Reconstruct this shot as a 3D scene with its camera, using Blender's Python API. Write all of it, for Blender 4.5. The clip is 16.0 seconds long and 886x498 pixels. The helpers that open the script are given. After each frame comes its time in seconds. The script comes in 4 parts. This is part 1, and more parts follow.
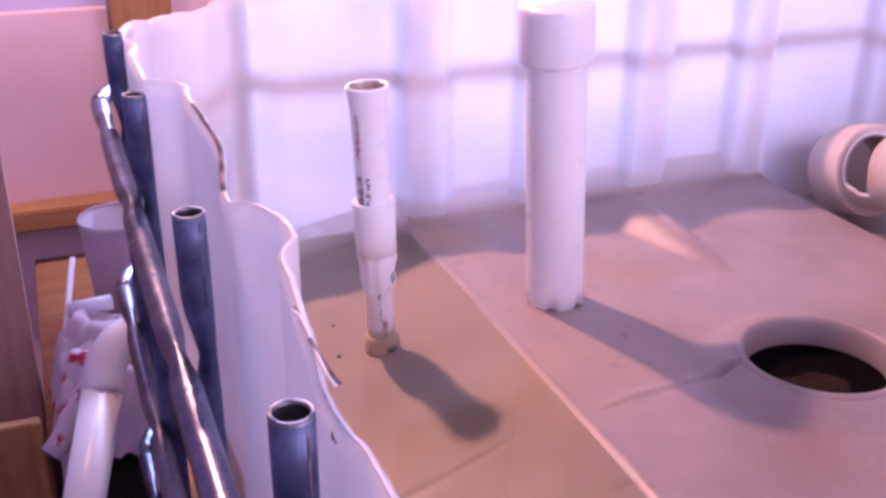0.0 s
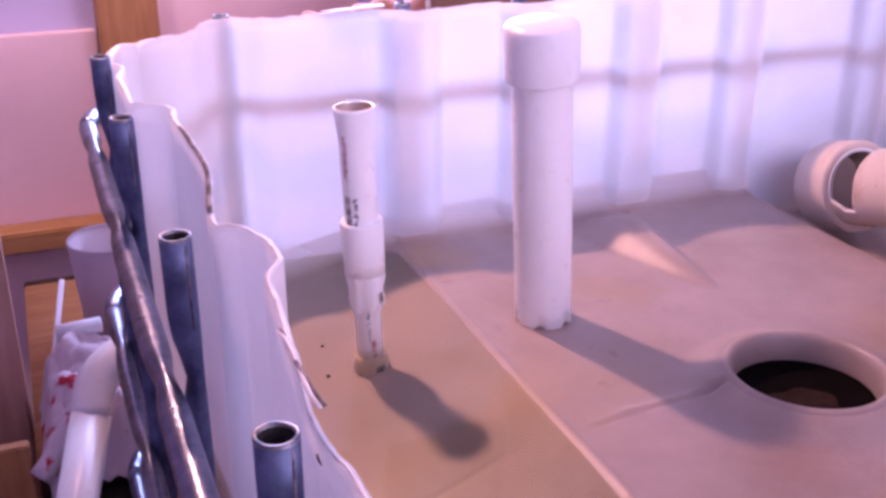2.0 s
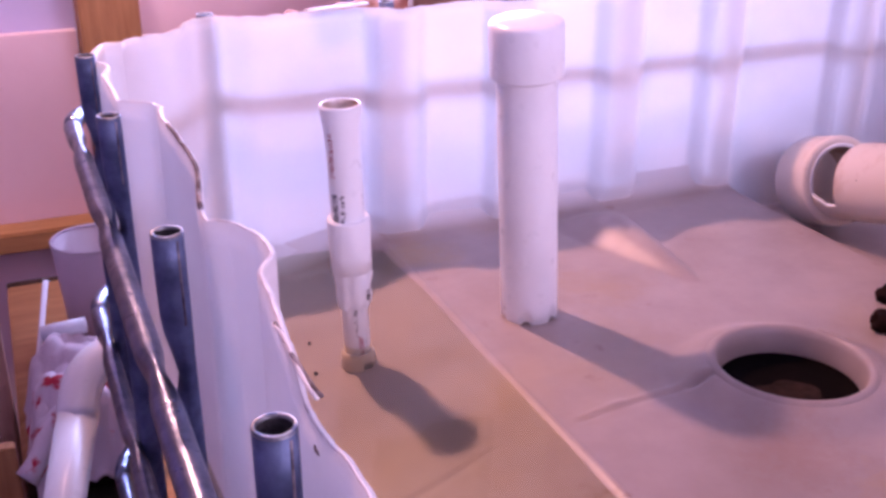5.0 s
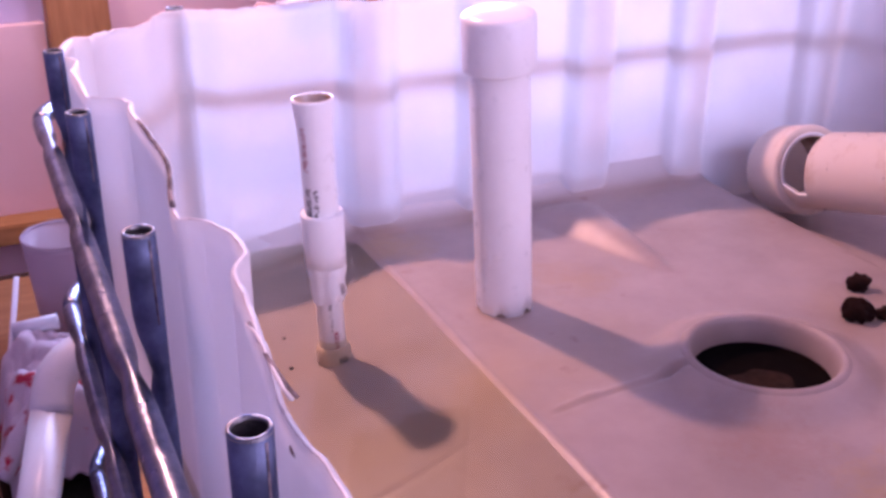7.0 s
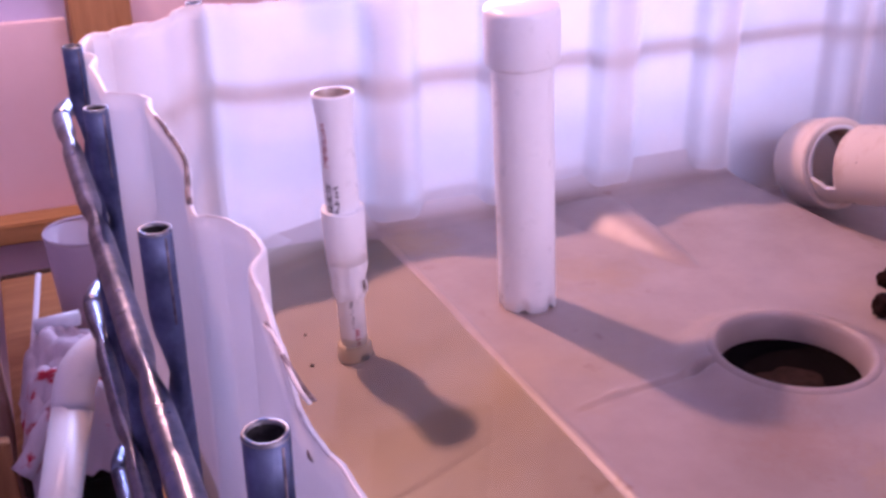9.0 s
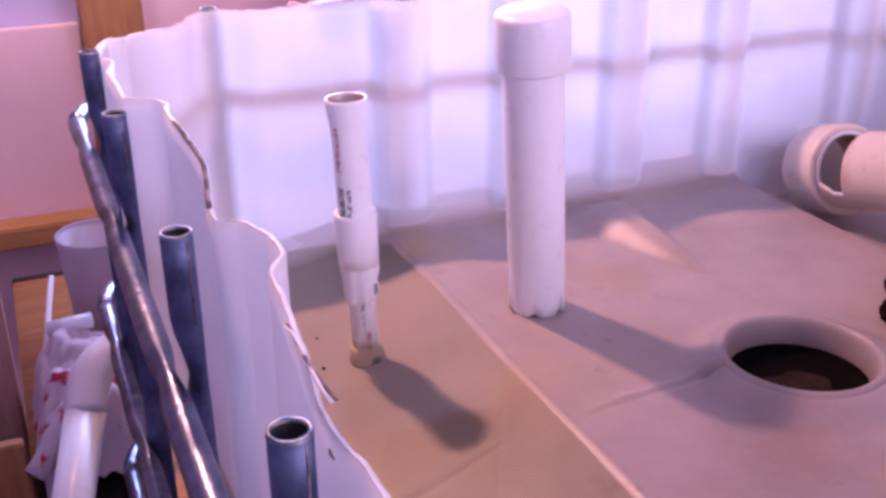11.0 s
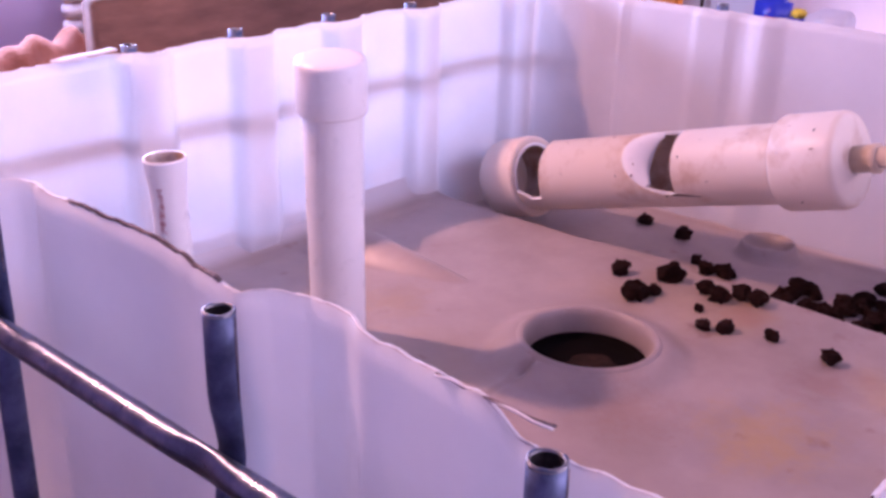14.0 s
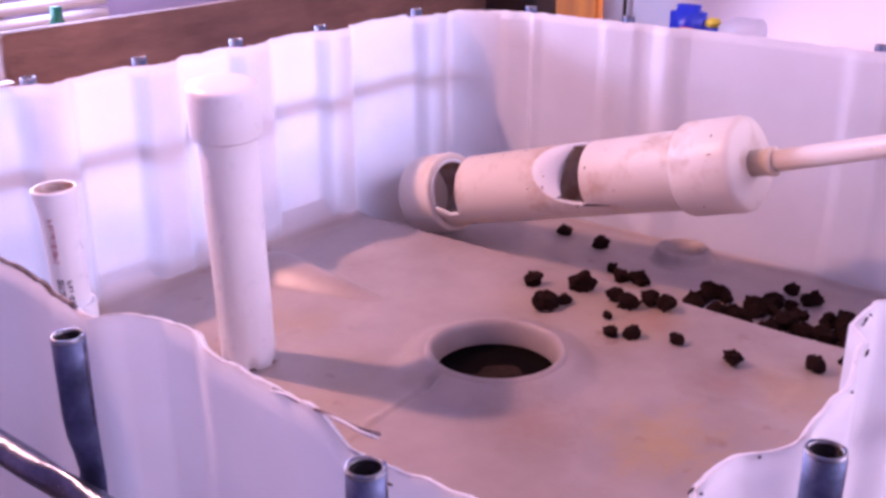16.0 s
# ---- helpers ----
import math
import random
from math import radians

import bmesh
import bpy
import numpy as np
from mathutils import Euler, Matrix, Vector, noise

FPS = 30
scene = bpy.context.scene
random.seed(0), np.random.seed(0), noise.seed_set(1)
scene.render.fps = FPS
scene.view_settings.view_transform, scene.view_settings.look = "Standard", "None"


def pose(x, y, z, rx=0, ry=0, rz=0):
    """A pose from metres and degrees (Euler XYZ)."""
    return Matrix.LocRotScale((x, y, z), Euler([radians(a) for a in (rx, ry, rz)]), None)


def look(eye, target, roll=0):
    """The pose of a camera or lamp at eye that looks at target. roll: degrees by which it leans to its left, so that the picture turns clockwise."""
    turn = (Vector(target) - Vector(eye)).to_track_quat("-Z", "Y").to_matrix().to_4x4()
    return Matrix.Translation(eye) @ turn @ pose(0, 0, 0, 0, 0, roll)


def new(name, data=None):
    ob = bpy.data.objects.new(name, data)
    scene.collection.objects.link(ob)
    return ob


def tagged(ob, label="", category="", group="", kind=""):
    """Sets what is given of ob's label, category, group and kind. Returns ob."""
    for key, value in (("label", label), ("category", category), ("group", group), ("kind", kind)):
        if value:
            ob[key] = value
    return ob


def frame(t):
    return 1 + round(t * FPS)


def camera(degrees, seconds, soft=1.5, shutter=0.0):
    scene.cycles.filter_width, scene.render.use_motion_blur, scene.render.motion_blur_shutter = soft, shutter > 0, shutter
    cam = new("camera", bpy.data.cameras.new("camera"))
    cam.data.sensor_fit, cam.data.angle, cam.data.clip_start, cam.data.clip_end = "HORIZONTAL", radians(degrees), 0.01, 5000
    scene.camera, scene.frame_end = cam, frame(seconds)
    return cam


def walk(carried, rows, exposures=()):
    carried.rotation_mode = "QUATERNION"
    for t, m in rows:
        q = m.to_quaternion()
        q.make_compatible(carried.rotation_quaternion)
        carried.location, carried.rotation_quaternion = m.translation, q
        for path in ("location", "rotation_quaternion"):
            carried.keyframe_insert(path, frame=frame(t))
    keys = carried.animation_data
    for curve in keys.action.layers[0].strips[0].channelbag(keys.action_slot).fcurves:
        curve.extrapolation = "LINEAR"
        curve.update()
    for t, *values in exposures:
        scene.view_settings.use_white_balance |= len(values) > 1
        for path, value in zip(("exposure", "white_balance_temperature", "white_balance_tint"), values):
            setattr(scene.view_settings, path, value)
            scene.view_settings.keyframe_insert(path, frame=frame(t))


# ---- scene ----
cam = camera(45.5, 16.0, soft=3.2)
PATH = [
    (0, (-0.062, -0.194, 1.222), (0.595, 1.51, 0.407), 0.3),
    (0.5, (-0.064, -0.197, 1.225), (0.602, 1.513, 0.43), 0.2),
    (1, (-0.066, -0.201, 1.227), (0.621, 1.502, 0.434), 0.1),
    (1.5, (-0.065, -0.2, 1.227), (0.615, 1.51, 0.444), -0.0),
    (2, (-0.06, -0.198, 1.225), (0.617, 1.513, 0.441), 0.0),
    (2.5, (-0.062, -0.195, 1.223), (0.64, 1.505, 0.438), 0.2),
    (3, (-0.065, -0.201, 1.227), (0.638, 1.502, 0.449), 0.6),
    (3.2, (-0.066, -0.198, 1.223), (0.637, 1.506, 0.447), 0.1),
    (5.3, (-0.067, -0.201, 1.224), (0.643, 1.495, 0.435), -0.0),
    (5.5, (-0.066, -0.2, 1.225), (0.637, 1.493, 0.427), -0.1),
    (6, (-0.067, -0.198, 1.224), (0.627, 1.498, 0.422), -0.2),
    (6.5, (-0.063, -0.196, 1.225), (0.688, 1.473, 0.417), 0.1),
    (7, (-0.066, -0.199, 1.227), (0.685, 1.472, 0.424), -0.0),
    (7.5, (-0.066, -0.193, 1.225), (0.694, 1.474, 0.423), 0.0),
    (8, (-0.065, -0.188, 1.224), (0.665, 1.491, 0.421), -0.1),
    (8.5, (-0.063, -0.189, 1.224), (0.653, 1.496, 0.419), -0.0),
    (8.7, (-0.06, -0.187, 1.223), (0.652, 1.497, 0.41), -0.6),
    (11, (-0.069, -0.194, 1.227), (0.633, 1.498, 0.422), -0.6),
    (11.5, (-0.072, -0.189, 1.225), (0.642, 1.498, 0.424), -0.1),
    (12, (-0.079, -0.184, 1.227), (0.669, 1.49, 0.428), -0.2),
    (12.5, (-0.089, -0.181, 1.233), (0.712, 1.481, 0.461), -0.4),
    (13, (-0.134, -0.154, 1.242), (0.821, 1.433, 0.489), 0.5),
    (13.5, (-0.223, -0.098, 1.246), (1.022, 1.282, 0.506), 0.6),
    (14, (-0.31, -0.07, 1.251), (1.089, 1.145, 0.498), 1.5),
    (14.5, (-0.336, -0.071, 1.26), (1.15, 1.052, 0.532), 2.3),
    (15, (-0.317, -0.094, 1.261), (1.167, 1.041, 0.547), 1.3),
    (15.5, (-0.283, -0.118, 1.255), (1.166, 1.07, 0.556), 0.7),
    (16, (-0.277, -0.128, 1.254), (1.176, 1.043, 0.535), -0.1),
]
walk(cam, [(t, look(eye, target, roll)) for t, eye, target, roll in PATH], exposures=((0, 0.05, 6000, 11), (3, -0.05, 6000, 11), (12, -0.08, 6000, 11), (15, -0.08, 6000, 11), (16, 0.06, 6000, 11)))

# ---- light ----
# reflector lamp that hangs beyond the far left corner of the bed and points into it
lamp = new("reflector_lamp", bpy.data.lights.new("reflector_lamp", "SPOT"))
lamp.matrix_world = look((0.07, 1.36, 1.93), (0.76, 0.44, 0.74))
lamp.data.energy, lamp.data.color, lamp.data.shadow_soft_size = 84, (1.0, 0.46, 0.36), 0.028
lamp.data.spot_size, lamp.data.spot_blend = radians(74), 0.3
# unseen warm point fill, added to brighten what lies round the lamp
warm_point = new("warm_fill", bpy.data.lights.new("warm_fill", "POINT"))
warm_point.location = (0.07, 1.36, 2.0)
warm_point.data.energy, warm_point.data.color, warm_point.data.shadow_soft_size = 3, (1.0, 0.52, 0.44), 0.05
# unseen spot added under the ceiling to brighten the pink boards
second = new("wall_fill", bpy.data.lights.new("wall_fill", "SPOT"))
second.matrix_world = look((-0.06, 1.34, 2.28), (-0.16, 1.83, 0.98))
second.data.energy, second.data.color, second.data.shadow_soft_size = 68, (1.0, 0.66, 0.62), 0.05
second.data.spot_size, second.data.spot_blend = radians(44), 0.8
# unseen violet area fill added under the ceiling
top_fill = new("violet_fill", bpy.data.lights.new("violet_fill", "AREA"))
top_fill.data.shape, top_fill.data.size, top_fill.data.size_y = "RECTANGLE", 1.6, 1.2
top_fill.matrix_world = pose(0.6, 0.0, 2.35)
top_fill.data.energy, top_fill.data.color = 2.5, (0.55, 0.45, 1.0)
# unseen bluish area lamp, added in an opening of the far wall to backlight the basin
north = new("north_daylight", bpy.data.lights.new("north_daylight", "AREA"))
north.data.shape, north.data.size, north.data.size_y = "RECTANGLE", 0.92, 0.24
north.matrix_world = look((0.52, 1.86, 1.28), (0.45, 0.9, 0.95))
north.data.energy, north.data.color = 31, (0.56, 0.56, 1.0)
# daylight in the window of the near wall
sky = new("daylight", bpy.data.lights.new("daylight", "AREA"))
sky.data.shape, sky.data.size, sky.data.size_y = "RECTANGLE", 0.9, 0.7
sky.matrix_world = look((1.42, -2.12, 1.75), (1.45, 0.5, 0.9))
sky.data.energy, sky.data.color = 50, (0.95, 0.69, 0.92)
world = bpy.data.worlds.new("world")
world.use_nodes = True
world.node_tree.nodes["Background"].inputs[0].default_value = (0.75, 0.72, 1.0, 1)
world.node_tree.nodes["Background"].inputs[1].default_value = 0.3
scene.world = world


# ---- materials ----
def mat(name, col, col2=None, rough=0.5, metal=0.0, scale=8.0, bump=0.1, bscale=None, trans=0.0, spread=(0.35, 0.65), stretch=(1, 1, 1), coat=0.0, sss=None):
    """Two-scale noise between two colours, fine bump; trans: share of light that passes a thin sheet."""
    m = bpy.data.materials.new(name)
    m.use_nodes = True
    nt = m.node_tree
    n, l = nt.nodes, nt.links
    p = n["Principled BSDF"]
    tc = n.new("ShaderNodeTexCoord")
    mp = n.new("ShaderNodeMapping")
    mp.inputs["Scale"].default_value = stretch
    l.new(tc.outputs["Object"], mp.inputs["Vector"])
    nz = n.new("ShaderNodeTexNoise")
    nz.inputs["Scale"].default_value, nz.inputs["Detail"].default_value, nz.inputs["Roughness"].default_value = scale, 8, 0.62
    l.new(mp.outputs[0], nz.inputs["Vector"])
    ramp = n.new("ShaderNodeValToRGB")
    ramp.color_ramp.elements[0].position, ramp.color_ramp.elements[1].position = spread
    ramp.color_ramp.elements[0].color, ramp.color_ramp.elements[1].color = (*(col2 or [c * 0.8 for c in col]), 1), (*col, 1)
    l.new(nz.outputs["Fac"], ramp.inputs[0])
    l.new(ramp.outputs[0], p.inputs["Base Color"])
    p.inputs["Roughness"].default_value, p.inputs["Metallic"].default_value = rough, metal
    p.inputs["Coat Weight"].default_value = coat
    rr = n.new("ShaderNodeMapRange")
    rr.inputs["To Min"].default_value, rr.inputs["To Max"].default_value = max(0.03, rough - 0.1), min(1, rough + 0.12)
    fine = n.new("ShaderNodeTexNoise")
    fine.inputs["Scale"].default_value, fine.inputs["Detail"].default_value = bscale or scale * 9, 6
    l.new(mp.outputs[0], fine.inputs["Vector"])
    l.new(fine.outputs["Fac"], rr.inputs["Value"])
    l.new(rr.outputs[0], p.inputs["Roughness"])
    b = n.new("ShaderNodeBump")
    b.inputs["Strength"].default_value, b.inputs["Distance"].default_value = bump, 0.003
    l.new(fine.outputs["Fac"], b.inputs["Height"])
    l.new(b.outputs[0], p.inputs["Normal"])
    if trans:
        t = n.new("ShaderNodeBsdfTranslucent")
        l.new(ramp.outputs[0], t.inputs["Color"])
        mix = n.new("ShaderNodeMixShader")
        mix.inputs[0].default_value = trans
        l.new(p.outputs[0], mix.inputs[1])
        l.new(t.outputs[0], mix.inputs[2])
        l.new(mix.outputs[0], n["Material Output"].inputs[0])
    return m


SHELL = mat("white_polyethylene", (0.91, 0.915, 0.945), (0.84, 0.84, 0.875), 0.42, scale=5, bump=0.05, bscale=60, trans=0.54)
# brown of the painted glint down the opening, and of dried stains on the pipe
GLINT_STAIN = mat("brown_glint_and_stain", (0.040, 0.022, 0.016), (0.010, 0.006, 0.005), 0.9, scale=45, bump=0.4)
INSUL = mat("fibre_insulation", (0.66, 0.30, 0.22), (0.44, 0.15, 0.08), 0.95, scale=14, bump=0.8, bscale=160)
TUB = mat("dusky_frosted_plastic", (0.62, 0.52, 0.60), (0.54, 0.45, 0.53), 0.45, scale=5, trans=0.35)
LIP = mat("sawn_plastic_lip", (0.80, 0.77, 0.79), (0.42, 0.37, 0.37), 0.6, scale=70, bump=0.3, spread=(0.25, 0.45))
SOIL = mat("soiled_plastic_lip", (0.34, 0.27, 0.28), (0.07, 0.05, 0.055), 0.8, scale=50, bump=0.4, spread=(0.42, 0.62))
BED = mat("stained_polyethylene", (0.40, 0.335, 0.325), (0.315, 0.255, 0.24), 0.38, scale=7, bump=0.07, bscale=90)
def mineral_stain(m, colour, scale, spread, most=0.7):
    nt = m.node_tree
    p = nt.nodes["Principled BSDF"]
    old = p.inputs["Base Color"].links[0].from_socket
    tc, nz, ramp, mix = (nt.nodes.new(k) for k in ("ShaderNodeTexCoord", "ShaderNodeTexNoise", "ShaderNodeValToRGB", "ShaderNodeMixRGB"))
    nz.inputs["Scale"].default_value, nz.inputs["Detail"].default_value = scale, 5
    ramp.color_ramp.elements[0].position, ramp.color_ramp.elements[1].position = spread
    ramp.color_ramp.elements[1].color = (most, most, most, 1)
    mix.inputs[2].default_value = (*colour, 1)
    for a, b in ((tc.outputs["Object"], nz.inputs["Vector"]), (nz.outputs["Fac"], ramp.inputs[0]), (ramp.outputs[0], mix.inputs[0]), (old, mix.inputs[1]), (mix.outputs[0], p.inputs["Base Color"])):
        nt.links.new(a, b)


mineral_stain(BED, (0.46, 0.32, 0.14), 4.5, (0.53, 0.70), 0.3)
mineral_stain(BED, (0.24, 0.15, 0.12), 26, (0.66, 0.76))
def pale_edge(m, colour, share):
    """Mixes in a whiter, translucent plastic by a point attribute."""
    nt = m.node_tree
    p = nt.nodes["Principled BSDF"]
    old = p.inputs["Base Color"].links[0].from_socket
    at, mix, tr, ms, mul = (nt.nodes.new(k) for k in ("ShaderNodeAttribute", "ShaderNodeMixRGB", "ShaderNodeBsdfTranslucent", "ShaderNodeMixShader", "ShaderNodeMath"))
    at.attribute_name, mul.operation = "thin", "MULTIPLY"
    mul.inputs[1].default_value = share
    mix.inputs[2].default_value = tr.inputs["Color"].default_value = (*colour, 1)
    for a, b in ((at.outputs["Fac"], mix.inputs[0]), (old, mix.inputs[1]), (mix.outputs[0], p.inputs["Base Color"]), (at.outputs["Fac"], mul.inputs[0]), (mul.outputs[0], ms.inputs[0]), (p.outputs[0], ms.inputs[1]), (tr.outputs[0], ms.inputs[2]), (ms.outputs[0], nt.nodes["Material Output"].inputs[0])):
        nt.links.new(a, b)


def dried_patch(m, x, y, wide, colour, amount, fine):
    """Ragged dried stain of its own shape on the floor."""
    nt = m.node_tree
    p = nt.nodes["Principled BSDF"]
    old = p.inputs["Base Color"].links[0].from_socket
    tc, mp, dist, nz, add, ramp, mix = (nt.nodes.new("ShaderNode" + k) for k in ("TexCoord", "Mapping", "VectorMath", "TexNoise", "Math", "ValToRGB", "MixRGB"))
    mp.inputs["Location"].default_value, mp.inputs["Scale"].default_value = (-x / wide, -y / wide, 0), (1 / wide, 1 / wide, 0)
    dist.operation, add.operation = "LENGTH", "MULTIPLY_ADD"
    nz.inputs["Scale"].default_value, nz.inputs["Detail"].default_value, nz.inputs["Roughness"].default_value = fine, 6, 0.7
    add.inputs[1].default_value = 2.2
    ramp.color_ramp.elements[0].position, ramp.color_ramp.elements[1].position = 0.60, 1.0
    ramp.color_ramp.elements[0].color, ramp.color_ramp.elements[1].color = (amount, amount, amount, 1), (0, 0, 0, 1)
    half = nt.nodes.new("ShaderNodeMath")
    half.operation = "MULTIPLY"
    half.inputs[1].default_value = 0.5
    mix.inputs[2].default_value = (*colour, 1)
    for a, b in ((tc.outputs["Object"], mp.inputs[0]), (mp.outputs[0], dist.inputs[0]), (tc.outputs["Object"], nz.inputs["Vector"]), (nz.outputs["Fac"], add.inputs[0]), (dist.outputs["Value"], add.inputs[2]), (add.outputs[0], half.inputs[0]), (half.outputs[0], ramp.inputs[0]), (ramp.outputs[0], mix.inputs[0]), (old, mix.inputs[1]), (mix.outputs[0], p.inputs["Base Color"])):
        nt.links.new(a, b)


for spot in ((0.56, 0.27, 0.085, (0.46, 0.30, 0.08), 0.46, 34), (0.52, 0.74, 0.070, (0.36, 0.25, 0.13), 0.45, 26), (0.72, 0.20, 0.08, (0.50, 0.30, 0.08), 0.25, 24), (0.70, 0.27, 0.06, (0.27, 0.14, 0.11), 0.4, 20),
             (0.50, 0.385, 0.07, (0.27, 0.13, 0.08), 0.28, 90), (0.785, 0.405, 0.05, (0.34, 0.15, 0.08), 0.4, 45), (0.36, 0.90, 0.07, (0.44, 0.31, 0.15), 0.6, 20)):
    dried_patch(BED, *spot)
pale_edge(BED, (0.9, 0.88, 0.9), 0.74)
PVC = mat("white_pvc", (0.88, 0.90, 0.95), (0.82, 0.835, 0.88), 0.3, scale=9, bump=0.03)
PVC_DIRTY = mat("soiled_white_pvc", (0.86, 0.77, 0.70), (0.60, 0.44, 0.33), 0.36, scale=14, bump=0.06, spread=(0.27, 0.46), trans=0.22)
GRIME = mat("grimy_pipe_bore", (0.74, 0.68, 0.66), (0.40, 0.27, 0.18), 0.7, scale=22, bump=0.3, spread=(0.34, 0.60), trans=0.3)
PVC_OLD = mat("yellowed_pvc", (0.72, 0.62, 0.5), (0.5, 0.4, 0.3), 0.4, scale=20)
GALV = mat("galvanised_steel", (0.19, 0.23, 0.37), (0.10, 0.125, 0.21), 0.62, 1.0, scale=45, bump=0.12, bscale=160)
GALV_RAIL = mat("bright_galvanised_rail", (0.27, 0.30, 0.42), (0.12, 0.145, 0.22), 0.30, 1.0, scale=45, bump=0.2, bscale=160)
# near-black: the shade inside the hollow tubes is put into the colour
BORE = mat("shaded_tube_bore", (0.030, 0.026, 0.032), (0.012, 0.010, 0.012), 0.8, scale=40, bump=0.4)
BURR = mat("dark_rim_burr", (0.12, 0.09, 0.09), (0.04, 0.03, 0.03), 0.8, scale=60, bump=0.4)
CUT = mat("cut_steel_edge", (0.42, 0.42, 0.46), (0.10, 0.10, 0.12), 0.5, 1.0, scale=60)
LAVA = mat("lava_rock", (0.060, 0.022, 0.018), (0.010, 0.005, 0.005), 0.95, scale=60, bump=1.0, bscale=260)
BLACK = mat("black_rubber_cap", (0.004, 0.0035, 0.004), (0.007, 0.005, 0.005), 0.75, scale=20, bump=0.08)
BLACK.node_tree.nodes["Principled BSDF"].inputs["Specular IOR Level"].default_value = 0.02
for dull in (GLINT_STAIN, LAVA):
    dull.node_tree.nodes["Principled BSDF"].inputs["Specular IOR Level"].default_value = 0.12
PINK = mat("pink_foam_board", (0.95, 0.71, 0.77), (0.88, 0.62, 0.68), 0.8, scale=3, bump=0.15, bscale=70)
WOOD = mat("pine_timber", (0.55, 0.27, 0.11), (0.34, 0.14, 0.05), 0.6, scale=6, bump=0.25, stretch=(9, 9, 1), spread=(0.3, 0.7))
PALEWOOD = mat("pale_pine_board", (0.66, 0.42, 0.34), (0.50, 0.29, 0.22), 0.65, scale=6, bump=0.2, stretch=(9, 9, 1), spread=(0.3, 0.7))
WOOD_H = mat("pine_rail", (0.58, 0.30, 0.13), (0.38, 0.17, 0.06), 0.6, scale=6, bump=0.25, stretch=(1, 9, 9), spread=(0.3, 0.7))
OSB = mat("weathered_brown_plank", (0.25, 0.125, 0.088), (0.13, 0.062, 0.045), 0.7, scale=7, bump=0.3, stretch=(1, 6, 4), spread=(0.3, 0.68))
LILAC = mat("lilac_wall_paint", (0.62, 0.55, 0.80), (0.54, 0.48, 0.72), 0.7, scale=2, bump=0.08, bscale=60)
WHITE = mat("white_wall_paint", (0.93, 0.87, 0.90), (0.88, 0.82, 0.86), 0.7, scale=2, bump=0.08, bscale=60)
DARK = mat("dark_timber", (0.07, 0.035, 0.025), (0.03, 0.015, 0.012), 0.7, scale=8)
CONC = mat("concrete_floor", (0.16, 0.14, 0.14), (0.09, 0.08, 0.08), 0.8, scale=5, bump=0.3)
CEIL = mat("ceiling_paint", (0.7, 0.66, 0.68), (0.6, 0.56, 0.6), 0.8, scale=3)
BLUE = mat("blue_plastic", (0.02, 0.04, 0.55), (0.015, 0.03, 0.4), 0.35, scale=20)
RED = mat("red_print", (0.55, 0.03, 0.05), (0.4, 0.02, 0.04), 0.5)
YELLOW = mat("yellow_plastic", (0.8, 0.62, 0.05), None, 0.4)
INK = mat("black_ink", (0.03, 0.03, 0.05), None, 0.6)
REDINK = mat("red_ink", (0.45, 0.10, 0.14), None, 0.6)
CLEAR = mat("frosted_plastic", (0.75, 0.74, 0.80), (0.68, 0.67, 0.74), 0.3, scale=6, trans=0.45)
ORANGE = mat("orange_stained_timber", (0.85, 0.30, 0.03), (0.6, 0.18, 0.02), 0.5, scale=5, stretch=(8, 8, 1))
GREEN = mat("green_plastic", (0.02, 0.22, 0.12), None, 0.4)


# ---- mesh helpers ----
def link(name, bm, material, parent=None, label="", smooth=True):
    me = bpy.data.meshes.new(name)
    bmesh.ops.recalc_face_normals(bm, faces=bm.faces)
    bm.to_mesh(me)
    bm.free()
    for p in me.polygons:
        p.use_smooth = smooth
    me.materials.append(material)
    ob = new(name, me)
    ob.parent = parent
    if label:
        ob["label"] = label
    return ob


def part(name, bm, material, parent, label="", smooth=True):
    return link(name, bm, material, parent, label, smooth)


def thing(name, label, category, group="", kind="", at=(0, 0, 0)):
    e = new(name)
    e.location = at
    return tagged(e, label, category, group, kind)


def box(x0, y0, z0, x1, y1, z1, bev=0.003, m=None):
    bm = bmesh.new()
    bmesh.ops.create_cube(bm, size=1)
    bmesh.ops.transform(bm, matrix=Matrix.Translation(((x0 + x1) / 2, (y0 + y1) / 2, (z0 + z1) / 2)) @ Matrix.Diagonal((x1 - x0, y1 - y0, z1 - z0, 1)), verts=bm.verts)
    if bev:
        bmesh.ops.bevel(bm, geom=bm.edges[:], offset=bev, segments=2, affect="EDGES")
    if m:
        bmesh.ops.transform(bm, matrix=m, verts=bm.verts)
    return bm


def lathe(profile, seg=48, m=None, wobble=None):
    """Surface of revolution round z through (radius, height) pairs; radius 0 closes it."""
    bm = bmesh.new()
    rings = []
    for r, z in profile:
        if r <= 0:
            rings.append([bm.verts.new((0, 0, z))] * seg)
        else:
            rings.append([bm.verts.new(((r + (wobble(2 * math.pi * i / seg, z) if wobble else 0)) * math.cos(2 * math.pi * i / seg),
                                        (r + (wobble(2 * math.pi * i / seg, z) if wobble else 0)) * math.sin(2 * math.pi * i / seg), z)) for i in range(seg)])
    for a, b in zip(rings, rings[1:]):
        for i in range(seg):
            j = (i + 1) % seg
            f = list(dict.fromkeys((a[i], a[j], b[j], b[i])))
            if len(f) > 2:
                bm.faces.new(f)
    if m:
        bmesh.ops.transform(bm, matrix=m, verts=bm.verts)
    return bm


